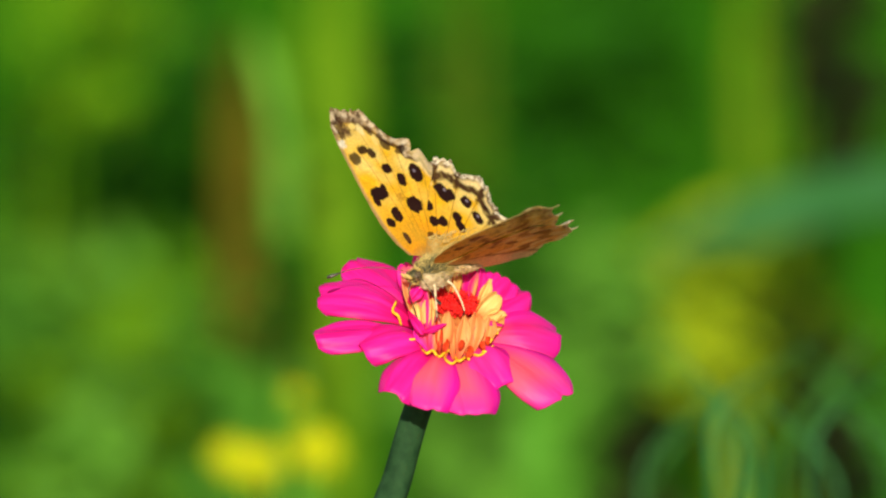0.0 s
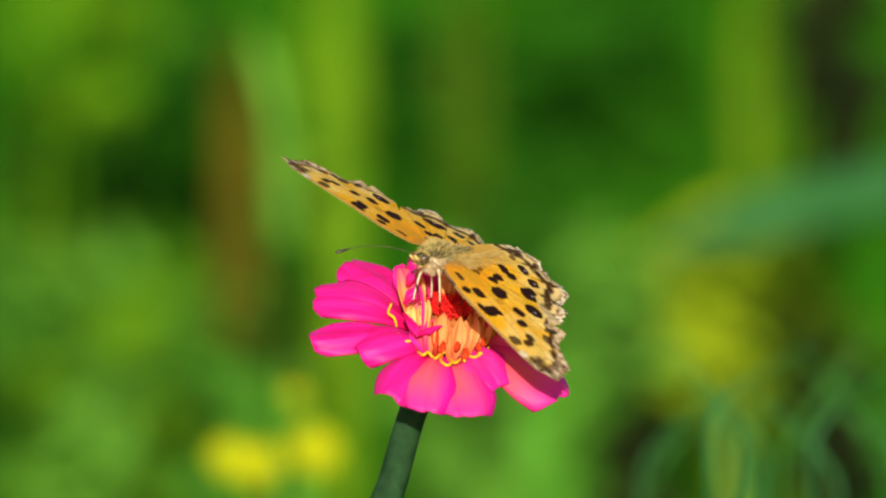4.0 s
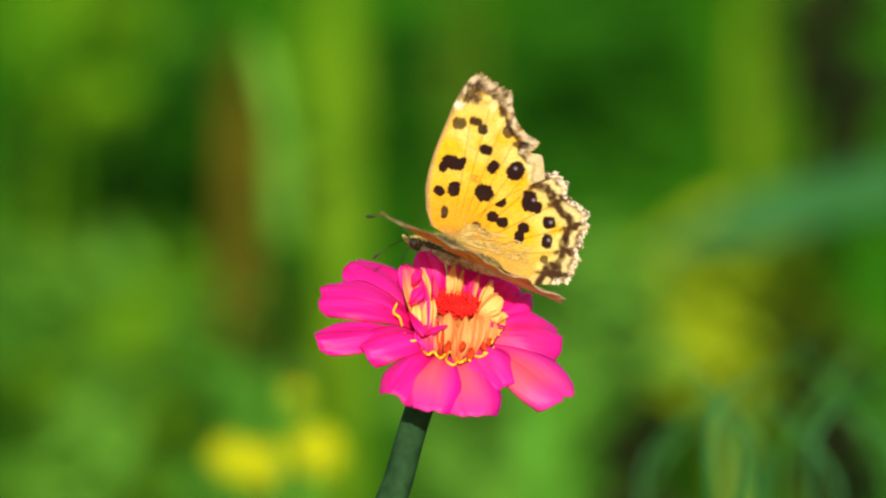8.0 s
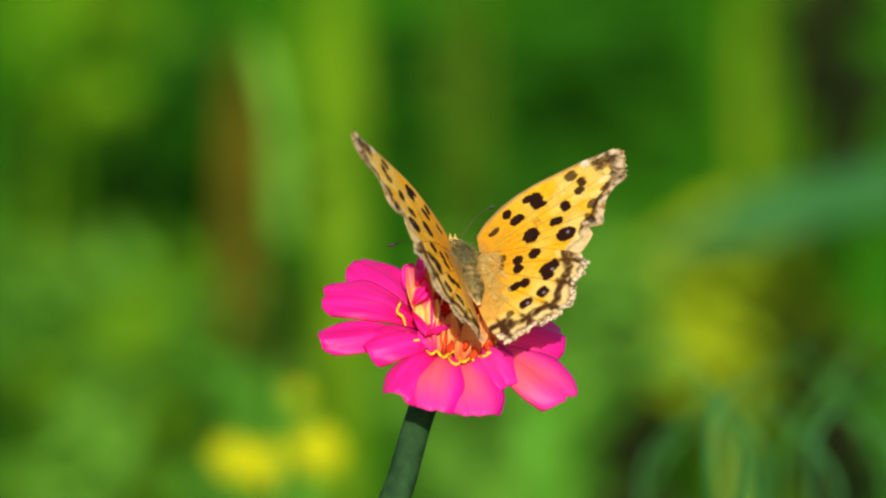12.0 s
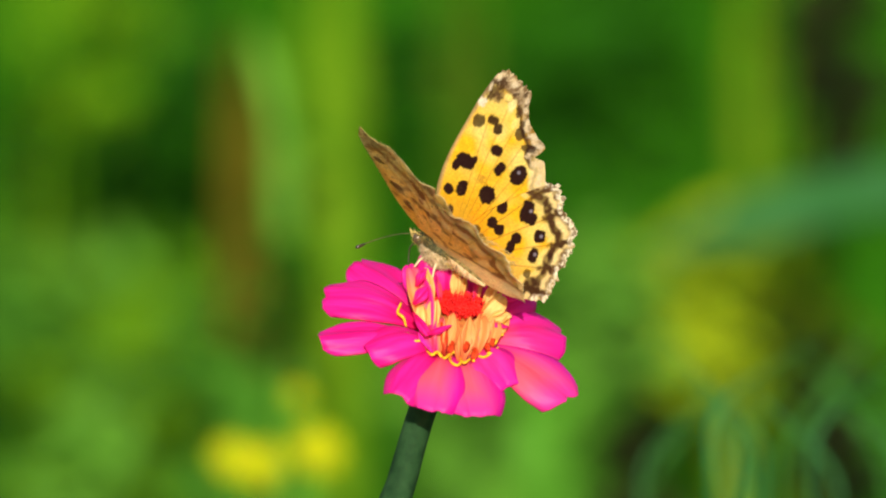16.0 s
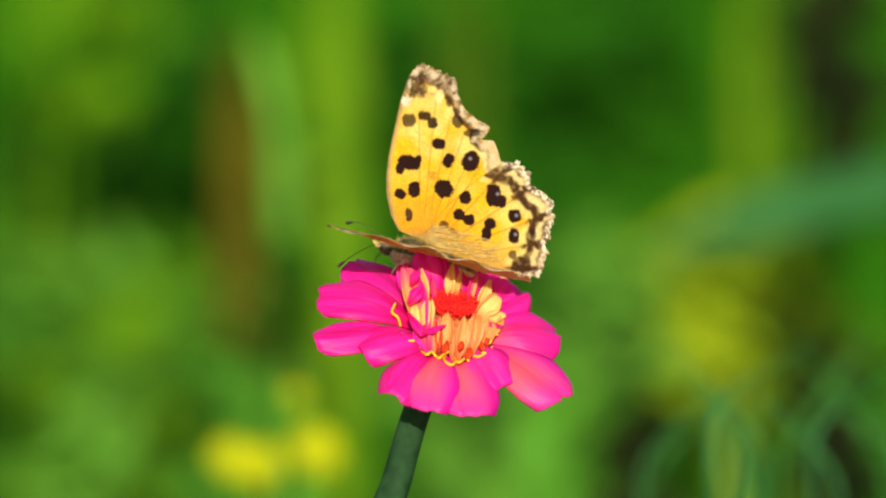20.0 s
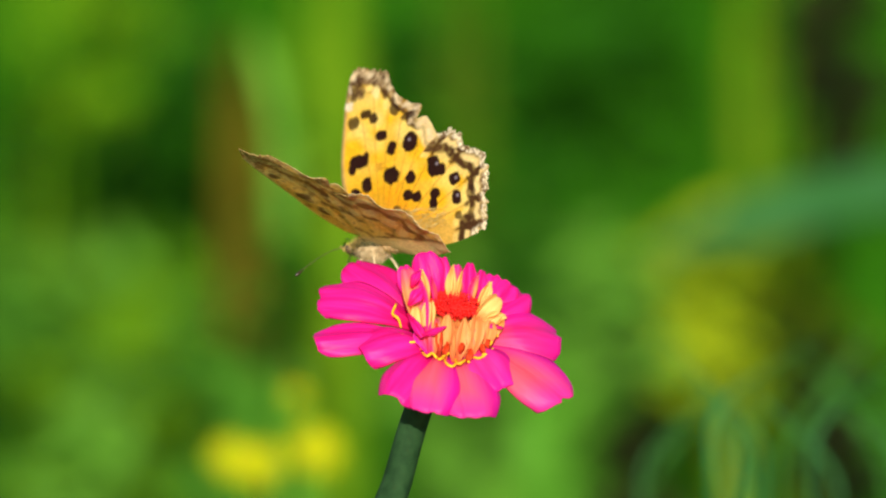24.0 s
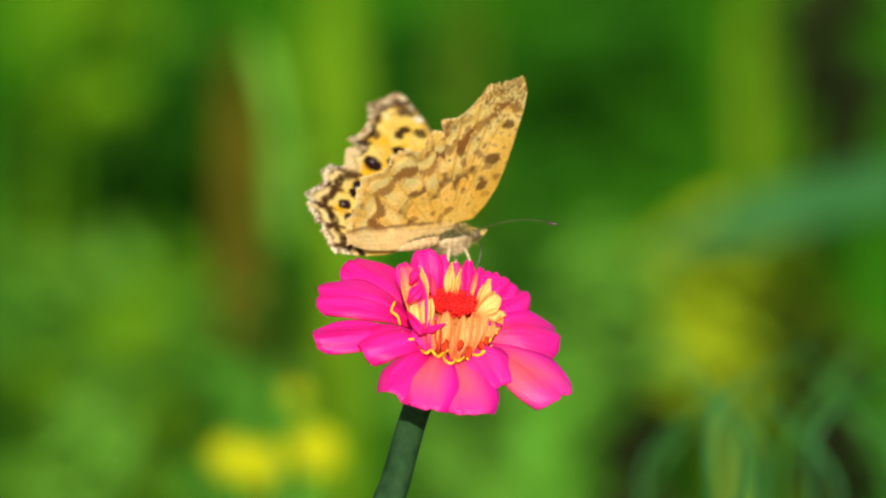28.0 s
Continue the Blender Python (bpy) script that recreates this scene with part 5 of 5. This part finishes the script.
def motions():
    # the zinnia sways on its root: seconds, steps to the right, steps down
    sway = [(0, -2, -2), (0.5, -9, -6), (1, -21, -8), (1.5, -41, -9), (2, -31, 0), (2.5, -28, -2), (3, -26, -5), (3.5, -17, -2), (5.5, -4, 3), (6, -9, -1), (6.5, -10, 0), (7, -5, 0), (7.5, 0, 0), (8, 0, 0), (8.5, 1, 0), (9, 4, 0), (9.5, 4, -1), (10, 3, 0), (10.5, 7, -1), (11, 7, -1), (12, 6, -1), (12.5, 6, -1), (14.5, 5, -1), (15, 6, 0), (15.5, 7, 0), (17, 7, 0), (17.5, 7, 0), (18.5, 6, 0), (19, 3, 0), (19.5, 1, 0), (20, -3, 0), (20.5, -5, -2), (21, -6, -4), (21.5, -9, -8), (23.5, -2, 0), (24, -2, 2), (24.5, -3, 2), (25, 1, -1), (25.5, -8, 0), (26, -15, -3), (26.5, 2, -1), (27, 4, -2), (27.5, -6, -2), (28, -4, -2)]
    rows = []
    for t, dx, dy in sway:
        rows.append((t, Matrix.Translation(ROOT) @ pose(0, 0, 0, math.degrees(dy * UNIT / 0.62 / math.sin(TILT)), math.degrees(dx * UNIT / 0.62), 0)))
    walk(zinnia, rows)
    # the plants behind give way to the same wind, less
    for ob, share in SWAYING:
        base, high = ob.matrix_basis.copy(), 0.45
        walk(ob, [(t, base @ pose(0, 0, 0, 0, math.degrees(dx * share * 1.7 * UNIT / high), 0)) for t, dx, dy in sway])
    # the butterfly: seconds, place in mm, heading, pitch and roll in degrees, then left and right in turn: lift, sweep of the forewing, twist, sweep of the hindwing
    flight = [
        (0, -1.43, -4.11, 617.87, 5.8, 1.0, -133.3, 22.4, 59.5, 0.9, 0.6, 3.6, 1.4, -1.6, 0.8),
        (0.2, -1.65, -3.10, 617.88, 5.3, 1.5, -132.8, 19.6, 62.4, 0.5, -5.1, 2.4, -3.6, -1.1, 2.3),
        (0.5, -2.90, -1.52, 618.14, 6.8, -3.8, -144.8, 36.5, 57.9, 0.8, -1.5, 3.2, -0.4, -0.1, 0.0),
        (0.8, -2.84, -0.59, 618.77, 7.1, -10.0, -143.6, 54.7, 59.8, 2.4, 3.4, 2.0, 5.7, -3.4, 0.0),
        (1, -3.18, 0.14, 619.74, 7.5, -17.8, -148.1, 33.4, 45.4, 0.5, -2.0, 0.4, 5.7, -6.2, 0.0),
        (1.2, -1.96, -4.02, 620.86, 7.8, -17.2, -149.5, -31.0, 23.0, -0.7, -3.1, 2.6, -0.8, -1.8, -2.8),
        (1.5, -4.87, -7.54, 621.18, 8.3, -11.4, -149.4, -59.1, 18.3, -1.5, -4.4, 1.9, 12.5, 1.1, -8.8),
        (1.7, -4.07, -8.72, 620.52, 5.1, -12.6, -149.3, -52.2, 15.4, -4.8, -1.5, 6.9, 4.5, 2.9, -8.7),
        (2, -2.84, -10.15, 621.06, 0.4, -8.7, -150.1, -52.0, 7.3, -4.7, 2.0, 4.3, 4.6, 3.6, -8.8),
        (2.2, -2.21, -9.39, 620.70, 1.3, -11.9, -136.3, -49.7, 13.7, -3.3, 1.8, 2.5, -1.8, 2.3, -9.3),
        (2.5, -2.32, -8.00, 621.32, 5.0, -8.5, -130.7, -50.0, 16.7, -4.1, 2.5, 1.4, 3.5, 2.5, -10.6),
        (2.7, -1.06, -8.54, 620.55, 3.2, -6.4, -129.7, -43.6, 13.6, -2.4, 1.3, 2.6, 5.5, -0.7, -11.9),
        (3, -1.94, -8.75, 622.16, 0.1, -5.1, -135.6, -42.2, 10.1, -8.1, 0.8, 7.8, 8.7, 0.2, -12.8),
        (3.2, -0.86, -8.89, 620.66, 0.6, -3.5, -126.5, -50.6, 19.6, -5.9, 3.2, 0.3, 7.5, -0.7, -13.0),
        (3.5, -0.86, -8.53, 621.08, 2.0, -5.6, -122.6, -44.9, 27.9, -2.8, 3.4, -1.8, 6.5, 1.1, -12.6),
        (5.5, -1.57, -7.79, 620.14, 6.0, -5.8, -148.9, -33.1, 20.0, -2.7, -2.1, 3.2, 4.1, 0.7, -9.1),
        (6, -2.24, -6.77, 619.65, 2.1, 1.4, -156.6, -34.7, 14.4, -6.7, 3.3, 8.3, 9.0, -3.0, -9.2),
        (6.5, -1.93, -7.81, 619.91, 6.3, -6.3, -149.9, -33.5, 22.6, -3.3, -2.7, 3.9, 3.2, -1.4, -9.1),
        (6.8, -2.26, -3.48, 619.48, 8.2, -11.7, -160.6, -16.6, 31.2, -2.3, -4.5, 0.2, -4.5, -3.2, 0.2),
        (7, -3.28, 1.55, 618.93, 8.4, -12.5, -161.8, 40.7, 85.6, 3.4, 0.6, 9.8, 13.1, 2.0, 0.0),
        (7.2, -3.23, 2.86, 618.42, 9.4, -13.3, -166.0, 56.1, 83.3, 3.1, -0.4, 9.4, 4.4, 0.4, 0.7),
        (7.5, -0.86, 5.21, 619.37, 9.2, -9.8, -183.4, 24.0, 105.9, 0.4, 0.5, 1.9, -8.1, -0.2, 1.4),
        (7.7, -0.17, 5.38, 619.06, 9.2, -11.5, -186.7, 0.1, 47.0, 3.2, 4.3, 13.1, 3.5, -2.5, 0.9),
        (8, 0.23, 5.70, 618.92, 10.1, -13.9, -192.9, 8.0, 67.9, 3.3, 0.3, 7.1, 7.5, -5.8, 1.8),
        (8.2, 0.71, 4.15, 619.91, 10.3, -24.2, -203.6, 36.0, 86.5, 1.6, -0.8, 7.5, 5.2, -3.6, 0.4),
        (8.5, 3.08, 1.43, 619.49, 8.7, -27.6, -226.6, 46.8, 56.8, -0.3, 0.4, 0.1, 6.3, 0.0, -0.2),
        (8.7, 3.86, 1.01, 620.86, 6.6, -26.7, -239.5, 18.7, 6.2, -2.1, -1.4, 8.3, 6.2, -1.2, -1.0),
        (9, 5.28, -0.35, 619.46, 6.7, -27.7, -251.5, 10.6, -2.3, 0.7, -0.1, 10.0, 9.4, -1.3, -1.7),
        (9.2, 5.49, 0.49, 619.84, 6.1, -27.0, -251.1, 14.8, 0.3, 0.7, 0.2, 15.7, 9.1, -1.0, -1.6),
        (9.5, 4.96, 1.36, 618.48, 6.3, -31.0, -251.4, 44.8, 26.5, 0.1, 0.3, 7.1, 10.0, -0.4, -2.0),
        (9.7, 4.41, 1.35, 618.26, 6.8, -26.1, -250.0, 64.4, 51.1, -0.8, 0.5, 4.7, 6.2, -0.8, -1.7),
        (10, 4.26, 1.35, 618.10, 6.0, -18.5, -256.2, 46.4, 35.6, 2.4, 0.1, 10.6, 8.3, -1.5, -3.3),
        (10.2, 4.95, 1.12, 618.52, 5.7, -18.6, -260.8, 21.1, 6.5, 1.8, 2.8, 7.6, 12.1, -0.2, -2.8),
        (10.5, 5.57, 0.72, 618.89, 6.3, -21.4, -266.8, 19.9, 3.5, 1.9, 0.1, 9.9, 6.5, 0.5, -1.3),
        (10.7, 3.82, 0.16, 619.61, 6.4, -23.3, -263.6, 40.2, 18.0, 0.4, 5.6, 3.1, 10.0, -1.1, -3.9),
        (11, 3.08, -0.83, 619.97, 4.8, -21.4, -255.0, 66.8, 57.1, 1.7, -0.1, 12.9, 4.5, -1.7, -1.7),
        (11.2, 3.38, -0.16, 619.26, 5.4, -21.7, -253.6, 58.9, 47.9, -3.5, 0.7, 3.2, 2.9, -0.9, -0.8),
        (11.5, 3.69, 0.99, 618.80, 5.4, -23.8, -255.1, 28.4, 18.4, -3.0, 1.9, 4.3, 9.0, -0.3, -0.3),
        (11.7, 3.94, 0.25, 618.75, 5.6, -20.9, -254.9, 27.6, 20.1, -0.9, 0.2, 4.8, 3.2, -1.6, -0.8),
        (12, 3.29, -0.89, 618.58, 6.9, -21.7, -254.0, 42.5, 40.1, -1.1, -0.6, 6.2, 6.8, -4.2, -3.3),
        (12.2, 3.82, -0.16, 618.16, 5.7, -19.9, -255.8, 49.5, 42.2, -0.8, 1.2, 7.6, 9.0, -2.1, -1.7),
        (12.5, 3.05, 1.04, 617.96, 4.7, -20.4, -255.3, 45.4, 37.0, -0.3, 1.7, 4.6, 7.7, -0.6, -0.9),
        (14.5, 1.18, 1.40, 621.00, 3.8, -22.6, -237.4, -11.2, 4.6, -2.1, -0.7, 9.0, 8.2, -2.1, -4.5),
        (14.7, 1.11, 1.94, 621.19, 2.7, -25.2, -234.6, -10.8, 5.0, -1.1, -2.3, 8.3, 14.2, -1.6, -4.9),
        (15, 1.26, 2.58, 620.71, 0.8, -25.8, -233.5, -5.1, 8.2, -0.3, -5.6, 7.8, 7.0, -0.2, -5.9),
        (15.2, 0.61, 2.11, 619.95, 2.0, -23.5, -235.4, -0.0, 13.6, -2.2, -3.8, 1.9, 0.8, -0.1, -5.1),
        (15.5, 0.02, 1.71, 620.15, 6.8, -19.4, -227.0, 5.3, 43.5, 0.7, 0.2, 2.4, 2.4, 0.1, -2.4),
        (15.7, -1.01, 1.85, 619.89, 8.5, -19.9, -222.9, 37.9, 75.7, -0.7, -0.5, -3.5, 8.0, 0.0, -1.5),
        (16, -0.19, 2.10, 619.75, 8.4, -16.5, -224.7, 40.2, 76.1, 0.6, 1.6, -0.5, 7.0, 0.2, 0.5),
        (16.2, 0.14, 2.63, 620.09, 8.0, -18.0, -226.1, 30.8, 69.2, -0.6, 1.8, -0.0, 6.6, 0.0, -1.4),
        (16.5, -1.17, 3.32, 620.16, 8.8, -19.5, -221.7, -3.2, 33.3, 0.9, 3.5, -0.2, 2.7, 0.0, -2.9),
        (16.7, -0.38, 3.39, 620.57, 4.8, -19.7, -220.3, -15.6, 14.6, 0.7, 1.4, 13.3, -0.1, 0.0, -3.5),
        (17, -3.30, 3.44, 620.91, 1.6, -19.3, -216.0, -3.3, 30.5, 0.7, -1.8, 0.3, -0.9, -0.6, -4.7),
        (17.2, -4.85, 3.51, 621.90, 4.9, -20.6, -208.2, 18.2, 58.0, -0.9, -0.6, -2.5, 2.3, 0.1, -2.8),
        (17.5, -5.12, 3.26, 621.65, 6.4, -12.3, -201.6, 25.6, 81.5, 0.0, 1.5, 0.0, 1.9, 0.0, -1.1),
        (17.7, -5.01, 2.84, 621.10, 4.8, -16.4, -193.9, 5.8, 88.4, -0.8, 2.3, -1.7, -3.4, -0.1, -2.6),
        (18, -4.29, 2.06, 619.62, -1.3, -11.8, -193.9, -13.2, 45.2, 0.5, -0.1, 2.0, 1.6, 0.1, -3.2),
        (18.2, -3.41, 0.34, 619.52, 4.7, -13.6, -200.7, -8.5, 52.1, -0.8, 1.6, 2.8, 6.4, -0.1, -1.2),
        (18.5, -3.68, -0.71, 620.39, 6.3, -15.6, -198.8, 11.8, 78.9, -0.5, 2.3, -0.1, -0.5, 0.0, -0.5),
        (18.7, -4.29, -1.33, 620.67, 3.7, -16.5, -199.2, 7.8, 74.3, -1.1, 0.6, -0.6, 2.4, -0.3, -2.5),
        (19, -3.59, -2.40, 620.49, -2.4, -19.0, -194.1, -25.1, 41.5, -1.9, -1.7, 6.5, 2.3, -1.6, -5.8),
        (19.2, -3.90, -2.73, 620.58, -0.3, -16.3, -199.0, -25.1, 35.0, -3.9, -1.5, 1.6, 0.3, -0.4, -4.6),
        (19.5, -3.79, -3.25, 620.60, 4.6, -17.1, -198.6, -24.8, 47.4, 0.0, 0.4, 7.4, 0.6, 0.0, -2.6),
        (19.7, -4.72, 0.29, 619.84, 5.2, -16.0, -199.4, -17.3, 58.4, 0.5, 1.2, 12.5, 3.7, 0.0, -1.6),
        (20, -4.59, 8.70, 617.82, 7.5, -9.0, -200.0, 9.8, 88.7, 1.2, 2.5, -0.2, 5.9, 0.0, -0.3),
        (20.2, -6.40, 9.05, 618.15, 7.8, -1.3, -197.8, 7.5, 86.6, 1.7, 2.4, -0.1, 9.3, 0.0, 1.9),
        (20.5, -5.64, 8.45, 618.12, 8.0, 0.9, -195.9, 3.4, 70.9, 0.7, 5.0, -0.1, 1.7, 0.0, 2.2),
        (20.7, -5.95, 6.89, 619.99, 8.3, -2.1, -189.6, 3.1, 60.6, -0.1, 3.2, -0.7, 11.6, 4.4, 2.2),
        (21, -4.14, 5.51, 619.06, 7.0, -5.5, -181.3, -14.9, 60.0, -2.0, 2.6, 4.9, 13.0, 9.7, -0.2),
        (21.2, -5.31, 8.01, 617.61, 7.3, -3.6, -189.1, 2.8, 72.2, -1.5, 3.5, -0.9, 12.0, 6.6, -0.1),
        (21.5, -7.13, 14.81, 618.07, 7.0, -1.7, -199.3, 19.6, 61.7, 1.2, 3.7, 0.0, 9.9, 0.0, -1.6),
        (23.5, -8.57, 18.77, 618.42, 4.9, 8.0, -226.0, 33.5, 70.5, 2.4, 1.5, 0.0, 7.0, 0.0, -0.7),
        (23.7, -10.27, 20.26, 619.37, 6.1, 2.4, -223.1, 11.0, 43.4, -1.4, 0.5, -0.1, 7.4, 0.0, -0.3),
        (24, -11.17, 21.57, 616.43, 6.3, 14.0, -221.6, 32.4, 76.3, -1.7, 4.0, 11.2, 10.3, 0.9, 1.9),
        (24.2, -12.12, 22.51, 617.41, 7.4, 8.4, -218.0, 16.4, 57.3, 0.7, 1.6, -0.1, 4.5, 0.0, 1.2),
        (24.5, -10.21, 23.71, 617.84, 6.0, 3.0, -231.3, 33.1, 73.7, 0.4, 1.7, 5.1, 4.1, 0.2, 0.7),
        (24.7, -9.36, 25.81, 617.39, 5.3, -5.5, -237.9, 36.4, 60.1, -3.1, 2.4, 0.0, 1.1, 2.5, -3.1),
        (24.9, -11.26, 27.95, 617.12, 4.0, 4.6, -247.3, 21.1, 33.0, -1.2, -2.0, 7.7, 9.6, 6.1, -2.0),
        (25, -12.86, 29.00, 616.89, 3.5, 10.0, -249.5, 21.1, 43.5, -1.4, -0.1, 9.3, 7.1, 7.5, -3.6),
        (25.1, -17.01, 27.93, 614.75, 4.9, 15.7, -239.5, 7.0, 66.0, -3.4, 3.1, -0.5, -8.3, 5.5, -1.6),
        (25.3, -12.47, 26.99, 615.98, -1.1, 24.3, -265.6, 27.4, 88.6, 1.1, 2.1, -1.4, 8.0, 3.7, 3.3),
        (25.5, -13.46, 26.15, 617.73, -1.9, 16.7, -263.3, 17.5, 76.7, 0.5, -0.7, 15.4, 7.1, 2.0, 7.1),
        (25.7, -12.19, 25.99, 618.00, -2.8, 10.0, -258.9, 12.0, 46.5, -0.7, -3.2, 10.7, 3.0, 2.2, 6.2),
        (26, -12.80, 25.66, 617.99, -8.0, 13.6, -262.4, 35.8, 72.6, 2.0, -5.8, 14.4, 4.4, 2.0, 7.1),
        (26.2, -11.95, 25.89, 618.12, -6.2, 14.4, -265.3, 13.8, 50.0, 1.3, -2.9, 13.4, 10.3, 3.5, 7.1),
        (26.5, -11.20, 26.10, 617.63, -2.3, 14.7, -259.6, 23.6, 62.0, 0.6, -0.8, 15.4, 2.9, 2.0, 7.1),
        (26.7, -10.60, 25.80, 616.00, -4.0, 22.8, -269.6, 50.0, 88.7, -0.6, 1.1, -3.1, 4.6, 0.3, 5.6),
        (27, -8.19, 26.26, 617.80, -7.5, 1.2, -284.6, 11.6, 36.4, -2.2, -9.2, -7.2, 0.1, -2.4, 0.0),
        (27.1, -9.10, 26.30, 618.65, -6.4, 0.1, -281.4, -6.9, 28.4, -1.4, -5.7, -4.2, 0.1, -2.8, 0.0),
        (27.2, -7.78, 26.01, 617.97, -6.6, 1.0, -291.1, 12.0, 50.2, -2.7, -3.5, -1.7, 0.2, -2.9, 0.0),
        (27.4, -7.53, 25.89, 618.68, -7.8, -0.0, -302.2, 52.1, 72.8, 1.3, -3.2, 0.6, -2.8, -2.6, 0.2),
        (27.5, -6.42, 25.77, 618.77, -8.0, -0.0, -304.6, 44.8, 66.7, 4.0, -3.0, 4.0, -1.0, -2.9, 0.6),
        (27.7, -3.87, 25.01, 616.48, -7.9, -1.0, -308.6, 20.1, 37.0, -1.1, -0.9, 4.4, 2.9, -0.6, -0.1),
        (28, 0.96, 24.75, 617.23, -8.4, 2.0, -326.3, 47.7, 59.1, 1.0, 2.5, 6.1, -0.7, -0.1, -0.8),
    ]
    walk(butterfly, [(t, pose(x * MM, y * MM, z * MM, rx, ry, rz)) for t, x, y, z, rx, ry, rz, *_ in flight])
    for word, sgn in (("left", 1), ("right", -1)):
        for fore in (0, 1):
            rows = []
            for t, x, y, z, rx, ry, rz, left, right, sweep_l, sweep_r, twist_l, twist_r, fan_l, fan_r in flight:
                lift, sweep, twist, fan = (left, sweep_l, twist_l, fan_l) if sgn > 0 else (right, sweep_r, twist_r, fan_r)
                m = Matrix.Translation((0, sgn * 0.9 * MM, 0)) @ Matrix.Rotation(radians(sgn * lift), 4, "X") @ Matrix.Rotation(radians(-twist), 4, "Y")
                m = m @ Matrix.Rotation(radians(-sgn * (sweep if fore else fan)), 4, "Z") @ Matrix.Translation((0, 0, 0.08 * MM * fore))
                rows.append((t, m))
            walk(WINGS[word, fore], rows)


motions()
